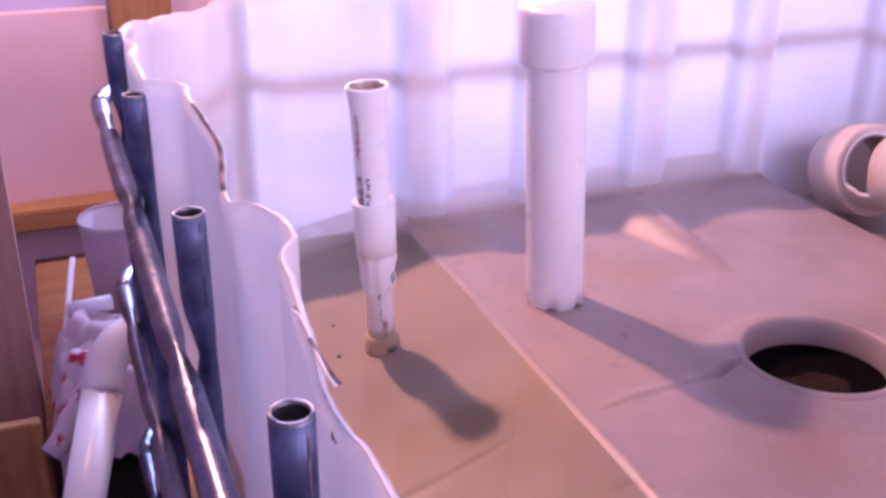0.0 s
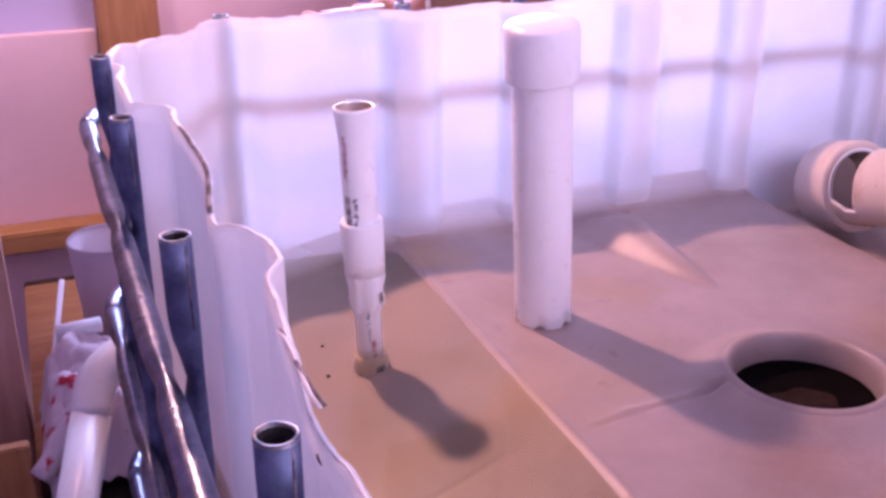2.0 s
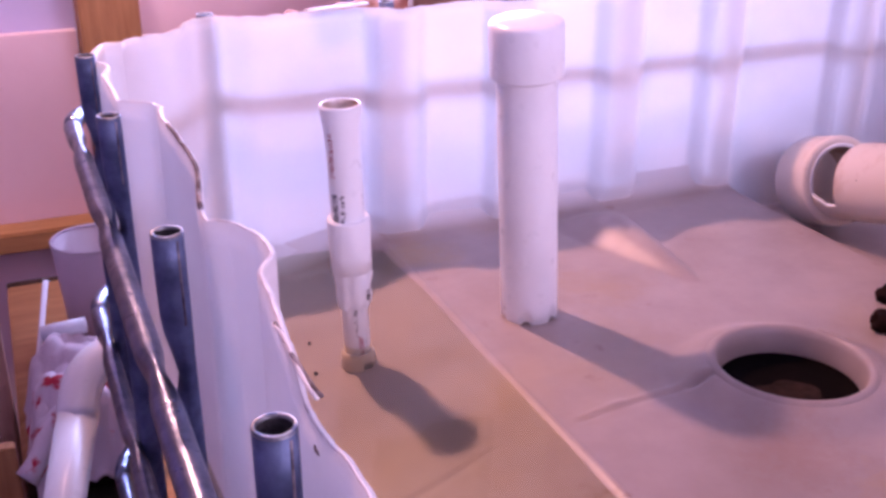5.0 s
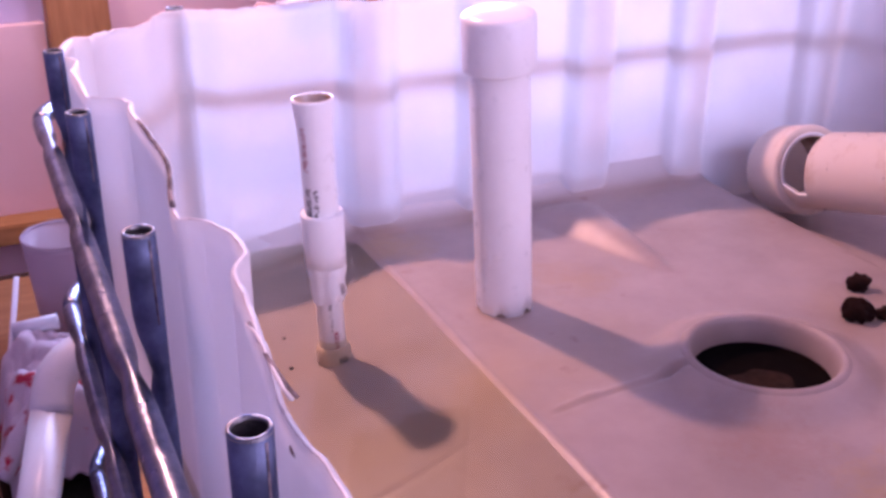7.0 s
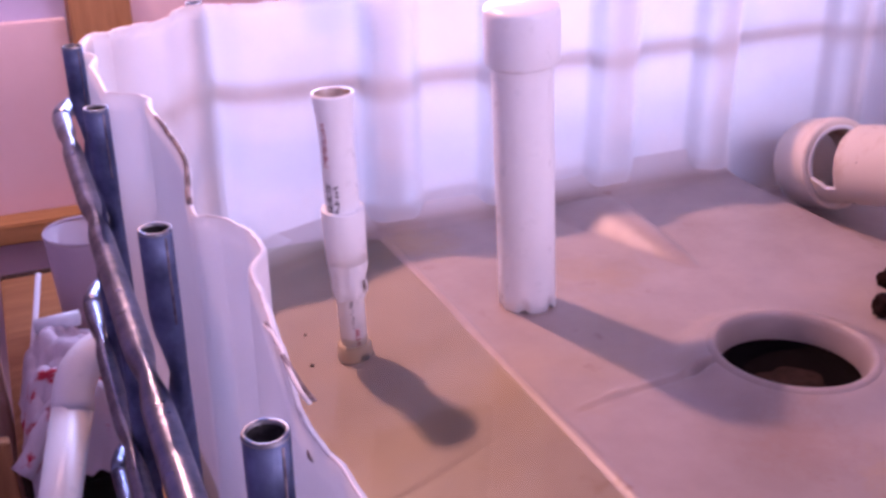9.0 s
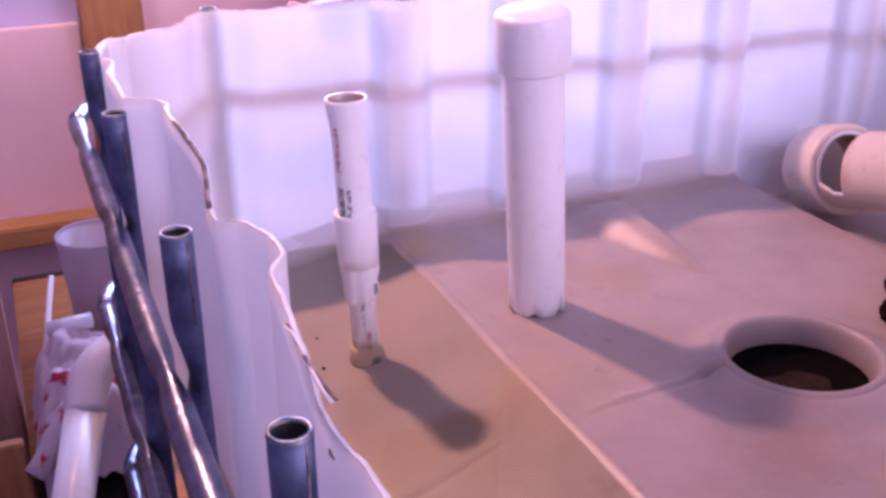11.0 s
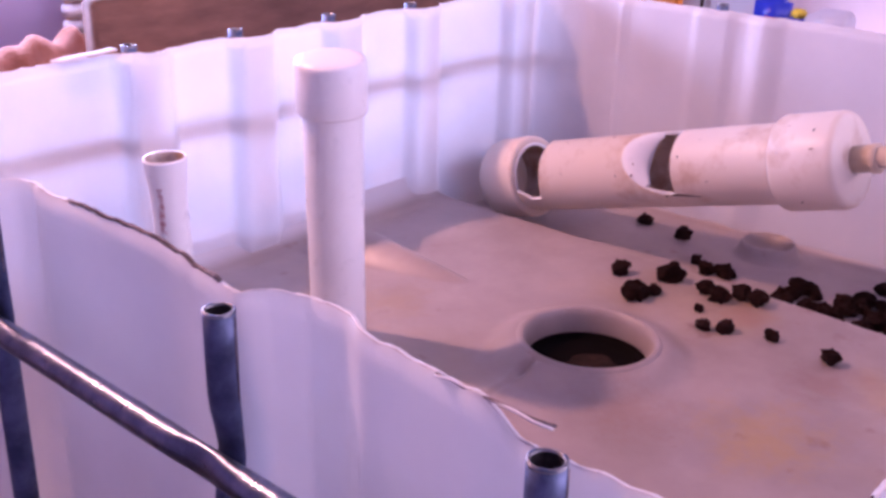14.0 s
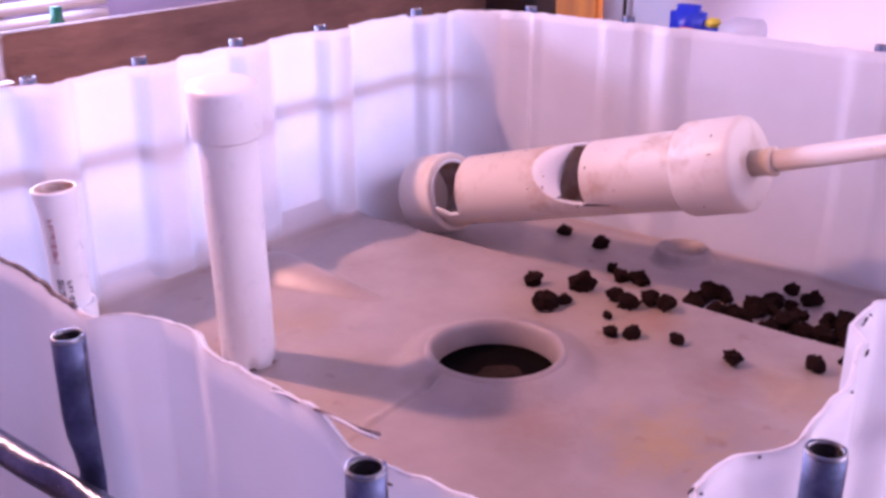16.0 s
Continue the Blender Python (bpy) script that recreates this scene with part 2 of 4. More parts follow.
def sweep(points, radius, seg=16, squash=None, hollow=0.0):
    """Tube along points. squash(i) gives (radius across the first side axis, across the second)."""
    bm = bmesh.new()
    pts = [Vector(p) for p in points]
    n = len(pts)
    outer, inner = [], []
    for i, p in enumerate(pts):
        d = (pts[min(i + 1, n - 1)] - pts[max(i - 1, 0)]).normalized()
        up = Vector((0, 0, 1)) if abs(d.z) < 0.9 else Vector((0, 1, 0))
        a = d.cross(up).normalized()
        b = a.cross(d)
        ra, rb, off = squash(i) if squash else (1, 1, 0)
        for ring, r in ((outer, radius),) + (((inner, radius - hollow),) if hollow else ()):
            ring.append([bm.verts.new(p + a * (r * ra * math.cos(2 * math.pi * k / seg) + off) + b * r * rb * math.sin(2 * math.pi * k / seg)) for k in range(seg)])
    for rings in (outer, inner):
        for A, B in zip(rings, rings[1:]):
            for k in range(seg):
                bm.faces.new((A[k], A[(k + 1) % seg], B[(k + 1) % seg], B[k]))
    if hollow:
        for e in (0, -1):
            for k in range(seg):
                bm.faces.new((outer[e][k], outer[e][(k + 1) % seg], inner[e][(k + 1) % seg], inner[e][k]))
    else:
        bm.faces.new(outer[0]), bm.faces.new(outer[-1])
    return bm


def step(a, b, x):
    t = min(1, max(0, (x - a) / (b - a)))
    return t * t * (3 - 2 * t)


# ---- room ----
def slab(name, label, x0, y0, z0, x1, y1, z1, material):
    return tagged(link(name, box(x0, y0, z0, x1, y1, z1, 0), material, smooth=False), label, name.split("_")[0], kind="structure")


slab("floor", "dusty grey concrete floor of the shed", -1.7, -2.3, -0.1, 2.3, 2.1, 0.0, CONC)
slab("ceiling", "pale painted ceiling of the shed", -1.7, -2.3, 2.4, 2.3, 2.1, 2.5, CEIL)
for i, (a, b, c, d) in enumerate(((-1.7, 0, 0.02, 2.4), (1.02, 0, 2.3, 2.4), (0.02, 0, 1.02, 1.14), (0.02, 2.1, 1.02, 2.4))):
    slab("wall_north_%d" % (i + 1), "pale lilac shed wall behind timber studs", a, 1.84, b, c, 1.92, d, LILAC)
for fx0, fz0, fx1, fz1 in ((-1.5, 0.0, 0.062, 0.84), (0.165, 0.0, 0.56, 1.13), (0.56, 0.0, 1.6, 0.82)):
    tagged(link("foam_panel", box(fx0, 1.812, fz0, fx1 - 0.003, 1.838, fz1, 0.002), PINK, smooth=False), "pink foam board fixed between the timber studs", "foam board", "foam boards on the wall", "structure")
slab("wall_east", "bright white painted wall", 1.98, -2.2, 0.0, 2.08, 1.82, 2.4, WHITE)
slab("wall_west", "pale lilac shed wall", -1.6, -2.2, 0.0, -1.5, 1.82, 2.4, LILAC)
# near wall with a window opening
for i, (a, b, c, d) in enumerate(((-1.5, 0, 0.9, 2.4), (1.9, 0, 1.98, 2.4), (0.9, 0, 1.9, 1.3), (0.9, 2.2, 1.9, 2.4))):
    slab("wall_south_%d" % (i + 1), "white painted wall beside a window", a, -2.25, b, c, -2.15, d, WHITE)

# ---- basin ----
X0, X1, Y0, Y1, RC, RN = 0.026, 1.165, 0.030, 0.972, 0.13, 0.06
LEFT = (0.144, 0.360, 0.621, 0.832)
BACK = (0.146, 0.362, 0.515, 0.673, 0.835, 1.055)
RIGHT = (0.864, 0.682, 0.30, 0.12)
FRONT = (0.145, 0.345, 0.50, 0.66, 0.82, 1.03)


def plan(step_len=0.004):
    """Points round the basin, clockwise from above: place, inward direction, side, coordinate along the side."""
    out = []
    def run(ax, ay, bx, by, nx, ny, side):
        n = int(math.hypot(bx - ax, by - ay) / step_len)
        for i in range(n):
            x, y = ax + (bx - ax) * i / n, ay + (by - ay) * i / n
            out.append((x, y, nx, ny, side, y if nx else x))
    def turn(cx, cy, a0, side, RC=RC):
        n = int(RC * math.pi / 2 / step_len)
        for i in range(n):
            a = math.radians(a0) - math.pi / 2 * i / n
            out.append((cx + RC * math.cos(a), cy + RC * math.sin(a), -math.cos(a), -math.sin(a), side, 0))
    run(X0, Y0 + RN, X0, Y1 - RC, 1, 0, "L"), turn(X0 + RC, Y1 - RC, 180, "LB")
    run(X0 + RC, Y1, X1 - RC, Y1, 0, -1, "B"), turn(X1 - RC, Y1 - RC, 90, "BR")
    run(X1, Y1 - RC, X1, Y0 + RC, -1, 0, "R"), turn(X1 - RC, Y0 + RC, 0, "RF")
    run(X1 - RC, Y0, X0 + RN, Y0, 0, 1, "F"), turn(X0 + RN, Y0 + RN, -90, "FL", RN)
    return out


def ramp_up(a, b, x):
    """Straight rise with creased ends."""
    return min(1, max(0, (x - a) / (b - a)))


def swell(v, peak, rise, fall):
    """Smooth bulge that climbs over one length and drops over another."""
    if v < peak:
        return 0.65 * step(peak - rise, peak, v) + 0.35 * max(0.0, 1 - (peak - v) / rise)
    return 0.65 * (1 - step(peak, peak + fall, v)) + 0.35 * max(0.0, 1 - (v - peak) / fall)


def hump(p):
    """How far the wall stands in from its plan line."""
    x, y, nx, ny, side, c = p
    d = 0
    if nx > 0.35 and x < 0.2:
        d = -0.016 + 0.008 * swell(y, 0.80, 0.03, 0.05)
        d += 0.025 * (1 - step(0.634, 0.662, y)) + 0.004 * swell(y, 0.624, 0.016, 0.012) + 0.003 * swell(y, 0.50, 0.10, 0.12)
        d -= 0.010 * (ramp_up(0.362, 0.374, y) - step(0.374, 0.47, y))
        d += 0.013 * (step(0.280, 0.312, y) - ramp_up(0.338, 0.366, y))
        d -= 0.008 * (1 - step(0.175, 0.285, y)) - 0.005 * swell(y, 0.120, 0.09, 0.035)
        d = (d + 0.002) * step(0.35, 0.9, nx)
    for s, posts in (("B", BACK), ("R", RIGHT), ("F", FRONT)):
        v = y if s == "R" else x
        if s in side and (s == side or abs(nx if s == "R" else ny) > 0.5):
            for q in posts:
                deep = 0.002 if q == 0.146 else 0.016 if s == "B" else 0.005 if s == "R" else 0.015 if q == 0.345 else 0.013
                d = max(d, deep * (1 - step(0.020, 0.042, abs(v - q))))
            if s == "B":
                d -= 0.0145 * (1 - step(0.012, 0.045, abs(v - 0.146)))
            if s == "F":
                d -= 0.012 * step(0.150, 0.19, v) * (1 - step(0.24, 0.30, v))
            if s == side:
                d += 0.003 * math.sin(v * 9 + ord(s)) + (0.010 * swell(v, 0.60, 0.035, 0.030) if s == "R" else 0)
    return d


def rim(p):
    x, y, nx, ny, side, c = p
    z = 0.996 + 0.003 * noise.noise((x * 9, y * 9, 3.0)) + 0.0020 * noise.noise((x * 60, y * 60, 1.0)) + 0.0012 * noise.noise((x * 170, y * 170, 4.0))
    if ny < -0.2 and x < 1.0:
        z += 0.004
    if nx > 0.3 and x < 0.2:
        z += 0.006 * (1 - step(0.66, 0.80, y)) - 0.013 * (1 - step(0.165, 0.20, y)) - 0.006 * step(0.8, 0.9, y)
    if ny > 0.3 and y < 0.2:
        z -= 0.024 - 0.012 * step(0.168, 0.205, x)
    return z


def basin():
    e = thing("plastic_basin", "cut-down white translucent plastic tank basin inside a steel cage", "basin")
    loop = plan()
    zs = 26
    bm = bmesh.new()
    skins = []
    for inset in (0.0, -0.0042):
        cols = []
        for k, p in enumerate(loop):
            x, y, nx, ny = p[:4]
            top, h = rim(p), hump(p)
            col = []
            for j in range(zs + 1):
                t = j / zs
                z = 0.60 + (top - 0.60) * t
                lean = 0.010 * (1 - step(0.66, 0.76, z)) + h * (step(0.695, 0.735, z) if ny < 0 else step(0.64, 0.70, z)) + inset
                lean += 0.0025 * noise.noise((x * 5, y * 5, z * 5))
                col.append(bm.verts.new((x + nx * lean, y + ny * lean, z)))
            cols.append(col)
        skins.append(cols)
    n = len(loop)
    for cols in skins:
        for k in range(n):
            a, b = cols[k], cols[(k + 1) % n]
            for j in range(zs):
                bm.faces.new((a[j], b[j], b[j + 1], a[j + 1]))
    for k in range(n):
        bm.faces.new((skins[0][k][zs], skins[0][(k + 1) % n][zs], skins[1][(k + 1) % n][zs], skins[1][k][zs]))
    part("side_wall", bm, SHELL, e)
    return e


HX, HY, HR, FZ = 0.5855, 0.4915, 0.0705, 0.710
LIFT = 0.015


def wall_gap(x, y):
    """Distance from the side wall, inside."""
    cx, cy = (X0 + X1) / 2, (Y0 + Y1) / 2
    RC = RN if x < cx and y < cy else 0.13
    qx, qy = abs(x - cx) - (X1 - X0) / 2 + RC, abs(y - cy) - (Y1 - Y0) / 2 + RC
    return RC - math.hypot(max(qx, 0), max(qy, 0)) - min(max(qx, qy), 0)


def ground(x, y):
    wob = 0.004 * noise.noise((y * 4, 0, 5))
    drop = 0.056 * math.tanh(4 * max(0.0, 0.338 + wob - x))
    right = step(0.862 + wob, 0.895 + wob, x)
    z = FZ - drop - (FZ - 0.668) * right
    z += 0.0016 * (1 - step(0, 0.006, abs(x - 0.338 - wob)))
    z += 0.0022 * noise.noise((x * 6, y * 6, 0))
    # collar of the opening
    r = math.hypot(x - HX, y - HY)
    z = z + (FZ + LIFT - z) * (1 - step(0.078, 0.125, r)) ** 1.4
    # moulding seam
    if 0.35 < x < HX - 0.07:
        yy = 0.508 + 0.03 * (x - 0.40) + 0.004 * math.sin(x * 31) + 0.003 * noise.noise((x * 30, 0, 0))
        k = step(0.35, 0.37, x)
        z += k * (0.0012 * math.exp(-((y - yy - 0.003) / 0.0035) ** 2) - 0.0011 * math.exp(-((y - yy + 0.003) / 0.0026) ** 2))
        z -= 0.010 * math.exp(-((x - 0.492) / 0.010) ** 2 - ((y - yy + 0.003) / 0.0052) ** 2)
        z += 0.003 * math.exp(-((x - 0.405) / 0.012) ** 2 - ((y - yy - 0.002) / 0.008) ** 2)
    if 0.10 < x < 0.30:
        yy = 0.492 + 0.14 * (x - 0.2) ** 1 + 0.004 * math.sin(x * 26)
        z += 0.0010 * math.exp(-((y - yy) / 0.005) ** 2) * step(0.10, 0.13, x) * (1 - step(0.27, 0.30, x))
    # wedge-shaped boss at the far side
    t = (0.965 - y) / 0.26
    if 0 < t < 1:
        w = 0.058 * (1 - t) ** 0.8 + 0.006
        u = (x - 0.612 - 0.020 * t) / w
        across = max(0.0, 1 - (u / 1.2) ** 2 if u < 0 else 1 - (u / 0.95) ** 2) ** 1.6
        z += 0.042 * (1 - t) ** 0.9 * across * step(0.02, 0.40, t)
    # moulded ring in the far channel, shallow panel near the front
    rr = math.hypot(x - 1.095, y - 0.517)
    z += 0.021 * math.exp(-((rr - 0.037) / 0.0065) ** 2)
    z -= 0.0045 * step(0.42, 0.47, x) * (1 - step(0.61, 0.645, x)) * step(0.06, 0.10, y) * (1 - step(0.285, 0.325, y))
    z -= 0.0025 * step(0.66, 0.68, x) * (1 - step(0.73, 0.76, x)) * step(0.20, 0.215, y) * (1 - step(0.275, 0.30, y))
    d = wall_gap(x, y)
    if d < 0.040:
        q = 0.040 - max(d, 0)
        z += (0.040 - math.sqrt(max(0, 0.040 ** 2 - q * q))) * (1 - 0.75 * step(0.80, 0.85, x))
    return z


def basin_floor(e):
    nx, ny = 420, 350
    bm = bmesh.new()
    g = [[None] * (ny + 1) for _ in range(nx + 1)]
    for i in range(nx + 1):
        for j in range(ny + 1):
            x, y = X0 + (X1 - X0) * i / nx, Y0 + (Y1 - Y0) * j / ny
            if wall_gap(x, y) > -0.006 and math.hypot(x - HX, y - HY) > HR + 0.004:
                g[i][j] = bm.verts.new((x, y, ground(x, y)))
    for i in range(nx):
        for j in range(ny):
            f = (g[i][j], g[i + 1][j], g[i + 1][j + 1], g[i][j + 1])
            if None not in f:
                bm.faces.new(f)
    fl = part("basin_floor", bm, BED, e, "stained off-white moulded plastic floor")
    # whiter and more translucent within 22 mm of the side wall
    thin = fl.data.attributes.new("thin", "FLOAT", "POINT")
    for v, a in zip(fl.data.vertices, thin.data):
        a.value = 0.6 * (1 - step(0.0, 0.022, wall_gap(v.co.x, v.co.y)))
    z = FZ + LIFT
    m = Matrix.Translation((HX, HY, 0))
    neck = part("neck", lathe([(HR + 0.014, z - 0.005), (HR + 0.0095, z + 0.0006), (HR + 0.0065, z + 0.0030), (HR + 0.0035, z + 0.0032), (HR + 0.0010, z + 0.0010), (HR - 0.0010, z - 0.005), (HR - 0.0035, z - 0.020), (HR - 0.003, z - 0.06), (HR + 0.002, z - 0.06)], 72, m), BED, e, "rounded neck of the filling opening")
    # brown disc on the cap stands in for the warm glint there
    part("brown_glint", lathe([(0.040, z - 0.0342), (0.036, z - 0.0332), (0.018, z - 0.0326), (0.0, z - 0.0324)], 48, m @ Matrix.Translation((-0.006, -0.012, 0)), lambda a, zz: 0.004 * math.sin(3 * a) + 0.002 * math.sin(7 * a)), GLINT_STAIN, e, "brown disc painted as the glint in the bottom of the opening")
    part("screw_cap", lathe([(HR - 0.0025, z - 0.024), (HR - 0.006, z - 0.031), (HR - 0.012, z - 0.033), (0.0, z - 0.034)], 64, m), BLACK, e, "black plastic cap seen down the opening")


tank = basin()
basin_floor(tank)


def torn_strip(e):
    for k, (dx, rr, mt) in enumerate(((0.0, 0.0009, LIP), (0.0013, 0.0009, SOIL))):
        pts = [(0.0275 + dx * min(1, i / 5) + 0.001 * math.sin(i * 0.9 + k), 0.226 - 0.0100 * i, 1.0030 + 0.0008 * math.sin(i * 1.7 + k)) for i in range(8 - k // 2)]
        part("torn_strip", sweep(pts, rr, 8, lambda i: (1.2, 0.8, 0)), mt, e, "ragged sliver of torn plastic along the rim")
    bm = sweep([(0.26 + 0.012 * i, 0.985 + 0.002 * math.sin(i), 1.000 + 0.0007 * i) for i in range(7)], 0.009, 10, lambda i: (0.9, 0.16, 0))
    part("rim_flap", bm, SHELL, e, "bent flap of cut plastic on the rim")


torn_strip(tank)


def rim_edges(e):
    """Bright sawn lip all round, and a soiled ragged stretch of it on the near side."""
    loop = plan(0.006)
    pts = []
    for p in loop:
        h = hump(p) - 0.002
        pts.append((p[0] + p[2] * h, p[1] + p[3] * h, rim(p)))
    part("sawn_lip", sweep(pts + pts[:1], 0.0008, 8, lambda i: (1, 0.8 + 0.5 * noise.noise((i * 0.9, 0, 0)), 0)), LIP, e, "bright sawn lip of the plastic")
    soiled = [(x, y, z + 0.0012) for x, y, z in pts if x < 0.1 and 0.385 < y < 0.572]
    part("soiled_lip", sweep(soiled, 0.0017, 8, lambda i: (1, 0.8 + 0.6 * noise.noise((i * 0.7, 3, 0)), 0)), SOIL, e, "dark soiled stretch of the sawn lip")


def rim_burrs(e):
    """Melted dark crumbs left by the saw along the near rim."""
    rnd = random.Random(21)
    near = [p for p in plan(0.004) if p[4] == "F" and 0.09 < p[0] < 0.42]
    for k in range(16):
        p = rnd.choice(near)
        h = hump(p) - rnd.choice((0.0, 0.005))
        bm = bmesh.new()
        bmesh.ops.create_icosphere(bm, subdivisions=1, radius=1)
        m = Matrix.Translation((p[0] + p[2] * h, p[1] + p[3] * h, rim(p) - rnd.uniform(-0.0006, 0.004))) @ Euler((0, rnd.uniform(-0.6, 0.6), 0)).to_matrix().to_4x4() @ Matrix.Diagonal((rnd.uniform(0.0012, 0.0045), 0.0009, rnd.uniform(0.0006, 0.0012), 1))
        bmesh.ops.transform(bm, matrix=m, verts=bm.verts)
        part("burr", bm, BURR, e, "dark melted crumb on the sawn rim")


rim_edges(tank)
rim_burrs(tank)
sy, sz = 0.148, 0.984
sx = X0 + hump((X0, sy, 1, 0, "L", sy)) - 0.0056
part("scorch", lathe([(0.0, 0.0006), (0.003, 0.0006), (0.0042, 0.0)], 14, pose(sx, sy, sz, 0, -90, 0) @ Matrix.Diagonal((0.32, 0.85, 1, 1)), lambda a, z: 0.0012 * math.sin(3 * a)), SOIL, tank, "dark scorch mark below the rim")

# ---- cage ----
PR = 0.0092
RAIL_Z = 0.912


def cage_post(e, x, y, top, out):
    """Upright tube, hollow at its cut top, squeezed where the rail crosses it."""
    zs = sorted(set([0.46, 0.6] + [RAIL_Z + d for d in (-0.06, -0.04, -0.028, -0.016, 0, 0.016, 0.028, 0.04)] + [top - 0.02, top]))
    ox, oy = out
    bm = bmesh.new()
    seg = 24
    rings = []
    for r_in in (0, 0.0016):
        rs = []
        for z in zs:
            q = math.exp(-((z - RAIL_Z) / 0.022) ** 2)
            ring = []
            for k in range(seg):
                a = 2 * math.pi * k / seg
                r = PR - r_in
                u, v = r * math.cos(a), r * math.sin(a)
                u = u * (1 - 0.45 * q) - 0.0035 * q if u > -1 else u
                v *= 1 + 0.22 * q
                ring.append(bm.verts.new((x + ox * u - oy * v, y + oy * u + ox * v, z + 0.0006 * math.sin(3 * a + x * 40) * (z == top))))
            rs.append(ring)
        rings.append(rs)
    for rs in rings:
        for A, B in zip(rs, rs[1:]):
            for k in range(seg):
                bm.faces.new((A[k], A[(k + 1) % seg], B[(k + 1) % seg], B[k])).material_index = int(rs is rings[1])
    for k in range(seg):
        bm.faces.new((rings[0][-1][k], rings[0][-1][(k + 1) % seg], rings[1][-1][(k + 1) % seg], rings[1][-1][k]))
    post = part("upright", bm, GALV, e)
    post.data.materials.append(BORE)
    part("weld_seam", sweep([(x + 0.45 * PR, y - 0.90 * PR, z) for z in (RAIL_Z + 0.035, top - 0.003)], 0.0006, 6), SOIL, post, "dark weld seam along the tube")
    cut = lathe([(PR - 0.0018, -0.0012), (PR - 0.0016, 0.0004), (PR - 0.0002, 0.0004), (PR + 0.0002, -0.0012)], 24, Matrix.Translation((x, y, top)))
    part("cut_end", cut, CUT, post, "bare saw-cut end of the tube")


def cage_rail(e, z, off, posts):
    x0, x1, y0, y1, r = -off, 1.186 + off, -0.006 - off, 1.0 + off, 0.10
    pts = []
    def arc(cx, cy, a0):
        for i in range(9):
            a = math.radians(a0 - 90 * i / 8)
            pts.append((cx + r * math.cos(a), cy + r * math.sin(a), z))
    def line(ax, ay, bx, by):
        n = int(math.hypot(bx - ax, by - ay) / 0.008)
        pts.extend((ax + (bx - ax) * i / n, ay + (by - ay) * i / n, z) for i in range(1, n))
    arc(x0 + r, y1 - r, 180), line(x0 + r, y1, x1 - r, y1), arc(x1 - r, y1 - r, 90), line(x1, y1 - r, x1, y0 + r)
    arc(x1 - r, y0 + r, 0), line(x1 - r, y0, x0 + r, y0), arc(x0 + r, y0 + r, -90), line(x0, y0 + r, x0, y1 - r)
    pts.append(pts[0])
    def squash(i):
        x, y, _ = pts[i]
        q = 0
        for px, py in posts:
            q = max(q, math.exp(-(((x - px) ** 2 + (y - py) ** 2 - off ** 2) / 0.022 ** 2)))
        q = min(1, q)
        return (1 - 0.42 * q, 1 + 0.25 * q, 0)
    part("rail", sweep(pts, PR, 16, squash), GALV_RAIL, e)


POSTS = [(x, y, (-1, 0)) for x, y in zip((0.007, 0.001, -0.001, 0.002), LEFT)] + [(x, 1.0, (0, 1)) for x in BACK] + [(1.186, y, (1, 0)) for y in RIGHT] + [(x, -0.006, (0, -1)) for x in FRONT]
cage = thing("steel_cage", "galvanised steel tube cage round the plastic basin", "cage")
for px, py, out in POSTS:
    cage_post(cage, px, py, 1.002 + 0.003 * noise.noise((px * 7, py * 7, 0)), out)
for rz in (RAIL_Z, 0.70, 0.48):
    cage_rail(cage, rz, 0.0135, [(p[0], p[1]) for p in POSTS])

# timber stand under the cage
stand = thing("timber_stand", "rough timber frame that carries the caged basin", "stand")
for bx in (0.06, 0.55, 1.04):
    part("beam", box(bx, -0.05, 0.36, bx + 0.09, 1.05, 0.45), WOOD, stand)
    for by in (0.0, 0.9):
        part("leg", box(bx, by, 0.0, bx + 0.09, by + 0.09, 0.36), WOOD, stand)
part("deck_board", box(0.0, -0.02, 0.45, 1.19, 1.02, 0.462), WOOD_H, stand)


# ---- pipes in the basin ----
def printed_bars(owner, cx, cy, r, ang, z0, z1, width, material, seed, fill=0.7):
    """Small unreadable strokes of print that run up a pipe."""
    bm = bmesh.new()
    rnd = random.Random(seed)
    z = z0
    while z < z1:
        h = rnd.uniform(0.0009, 0.0022)
        for lane in range(3):
            if rnd.random() > fill:
                continue
            w = width * rnd.uniform(0.22, 0.36)
            mid = ang + width / r * ((lane - 1) * 0.33)
            vs = [[bm.verts.new((cx + (r + 0.0004) * math.cos(mid + w / r * (k - 0.5)), cy + (r + 0.0004) * math.sin(mid + w / r * (k - 0.5)), zz)) for k in range(2)] for zz in (z, min(z + h, z1))]
            bm.faces.new((vs[0][0], vs[0][1], vs[1][1], vs[1][0]))
        z += h + rnd.uniform(0.0004, 0.0016)
    part("print", bm, material, owner, "faded printed marking")


TX, TY = 0.215, 0.7235
stand_pipe = thing("standpipe", "thin white plastic standpipe with a glued coupling", "pipe")
M = Matrix.Translation((TX, TY, -0.005))
foot = Matrix.Translation((TX, TY, 0.001))
rt = 0.0165
upper = part("upper_pipe", lathe([(rt - 0.003, 0.84), (rt - 0.003, 0.94), (0.0165, 0.955), (0.0175, 0.966), (0.0195, 0.9665), (0.0198, 0.964), (0.0190, 0.956), (rt + 0.0006, 0.94), (rt, 0.92), (rt, 0.84)], 40, M), PVC, stand_pipe)
part("coupling", lathe([(rt, 0.852), (0.0205, 0.853), (0.0212, 0.850), (0.0205, 0.815), (0.0200, 0.797), (0.017, 0.796)], 40, M), PVC, stand_pipe)
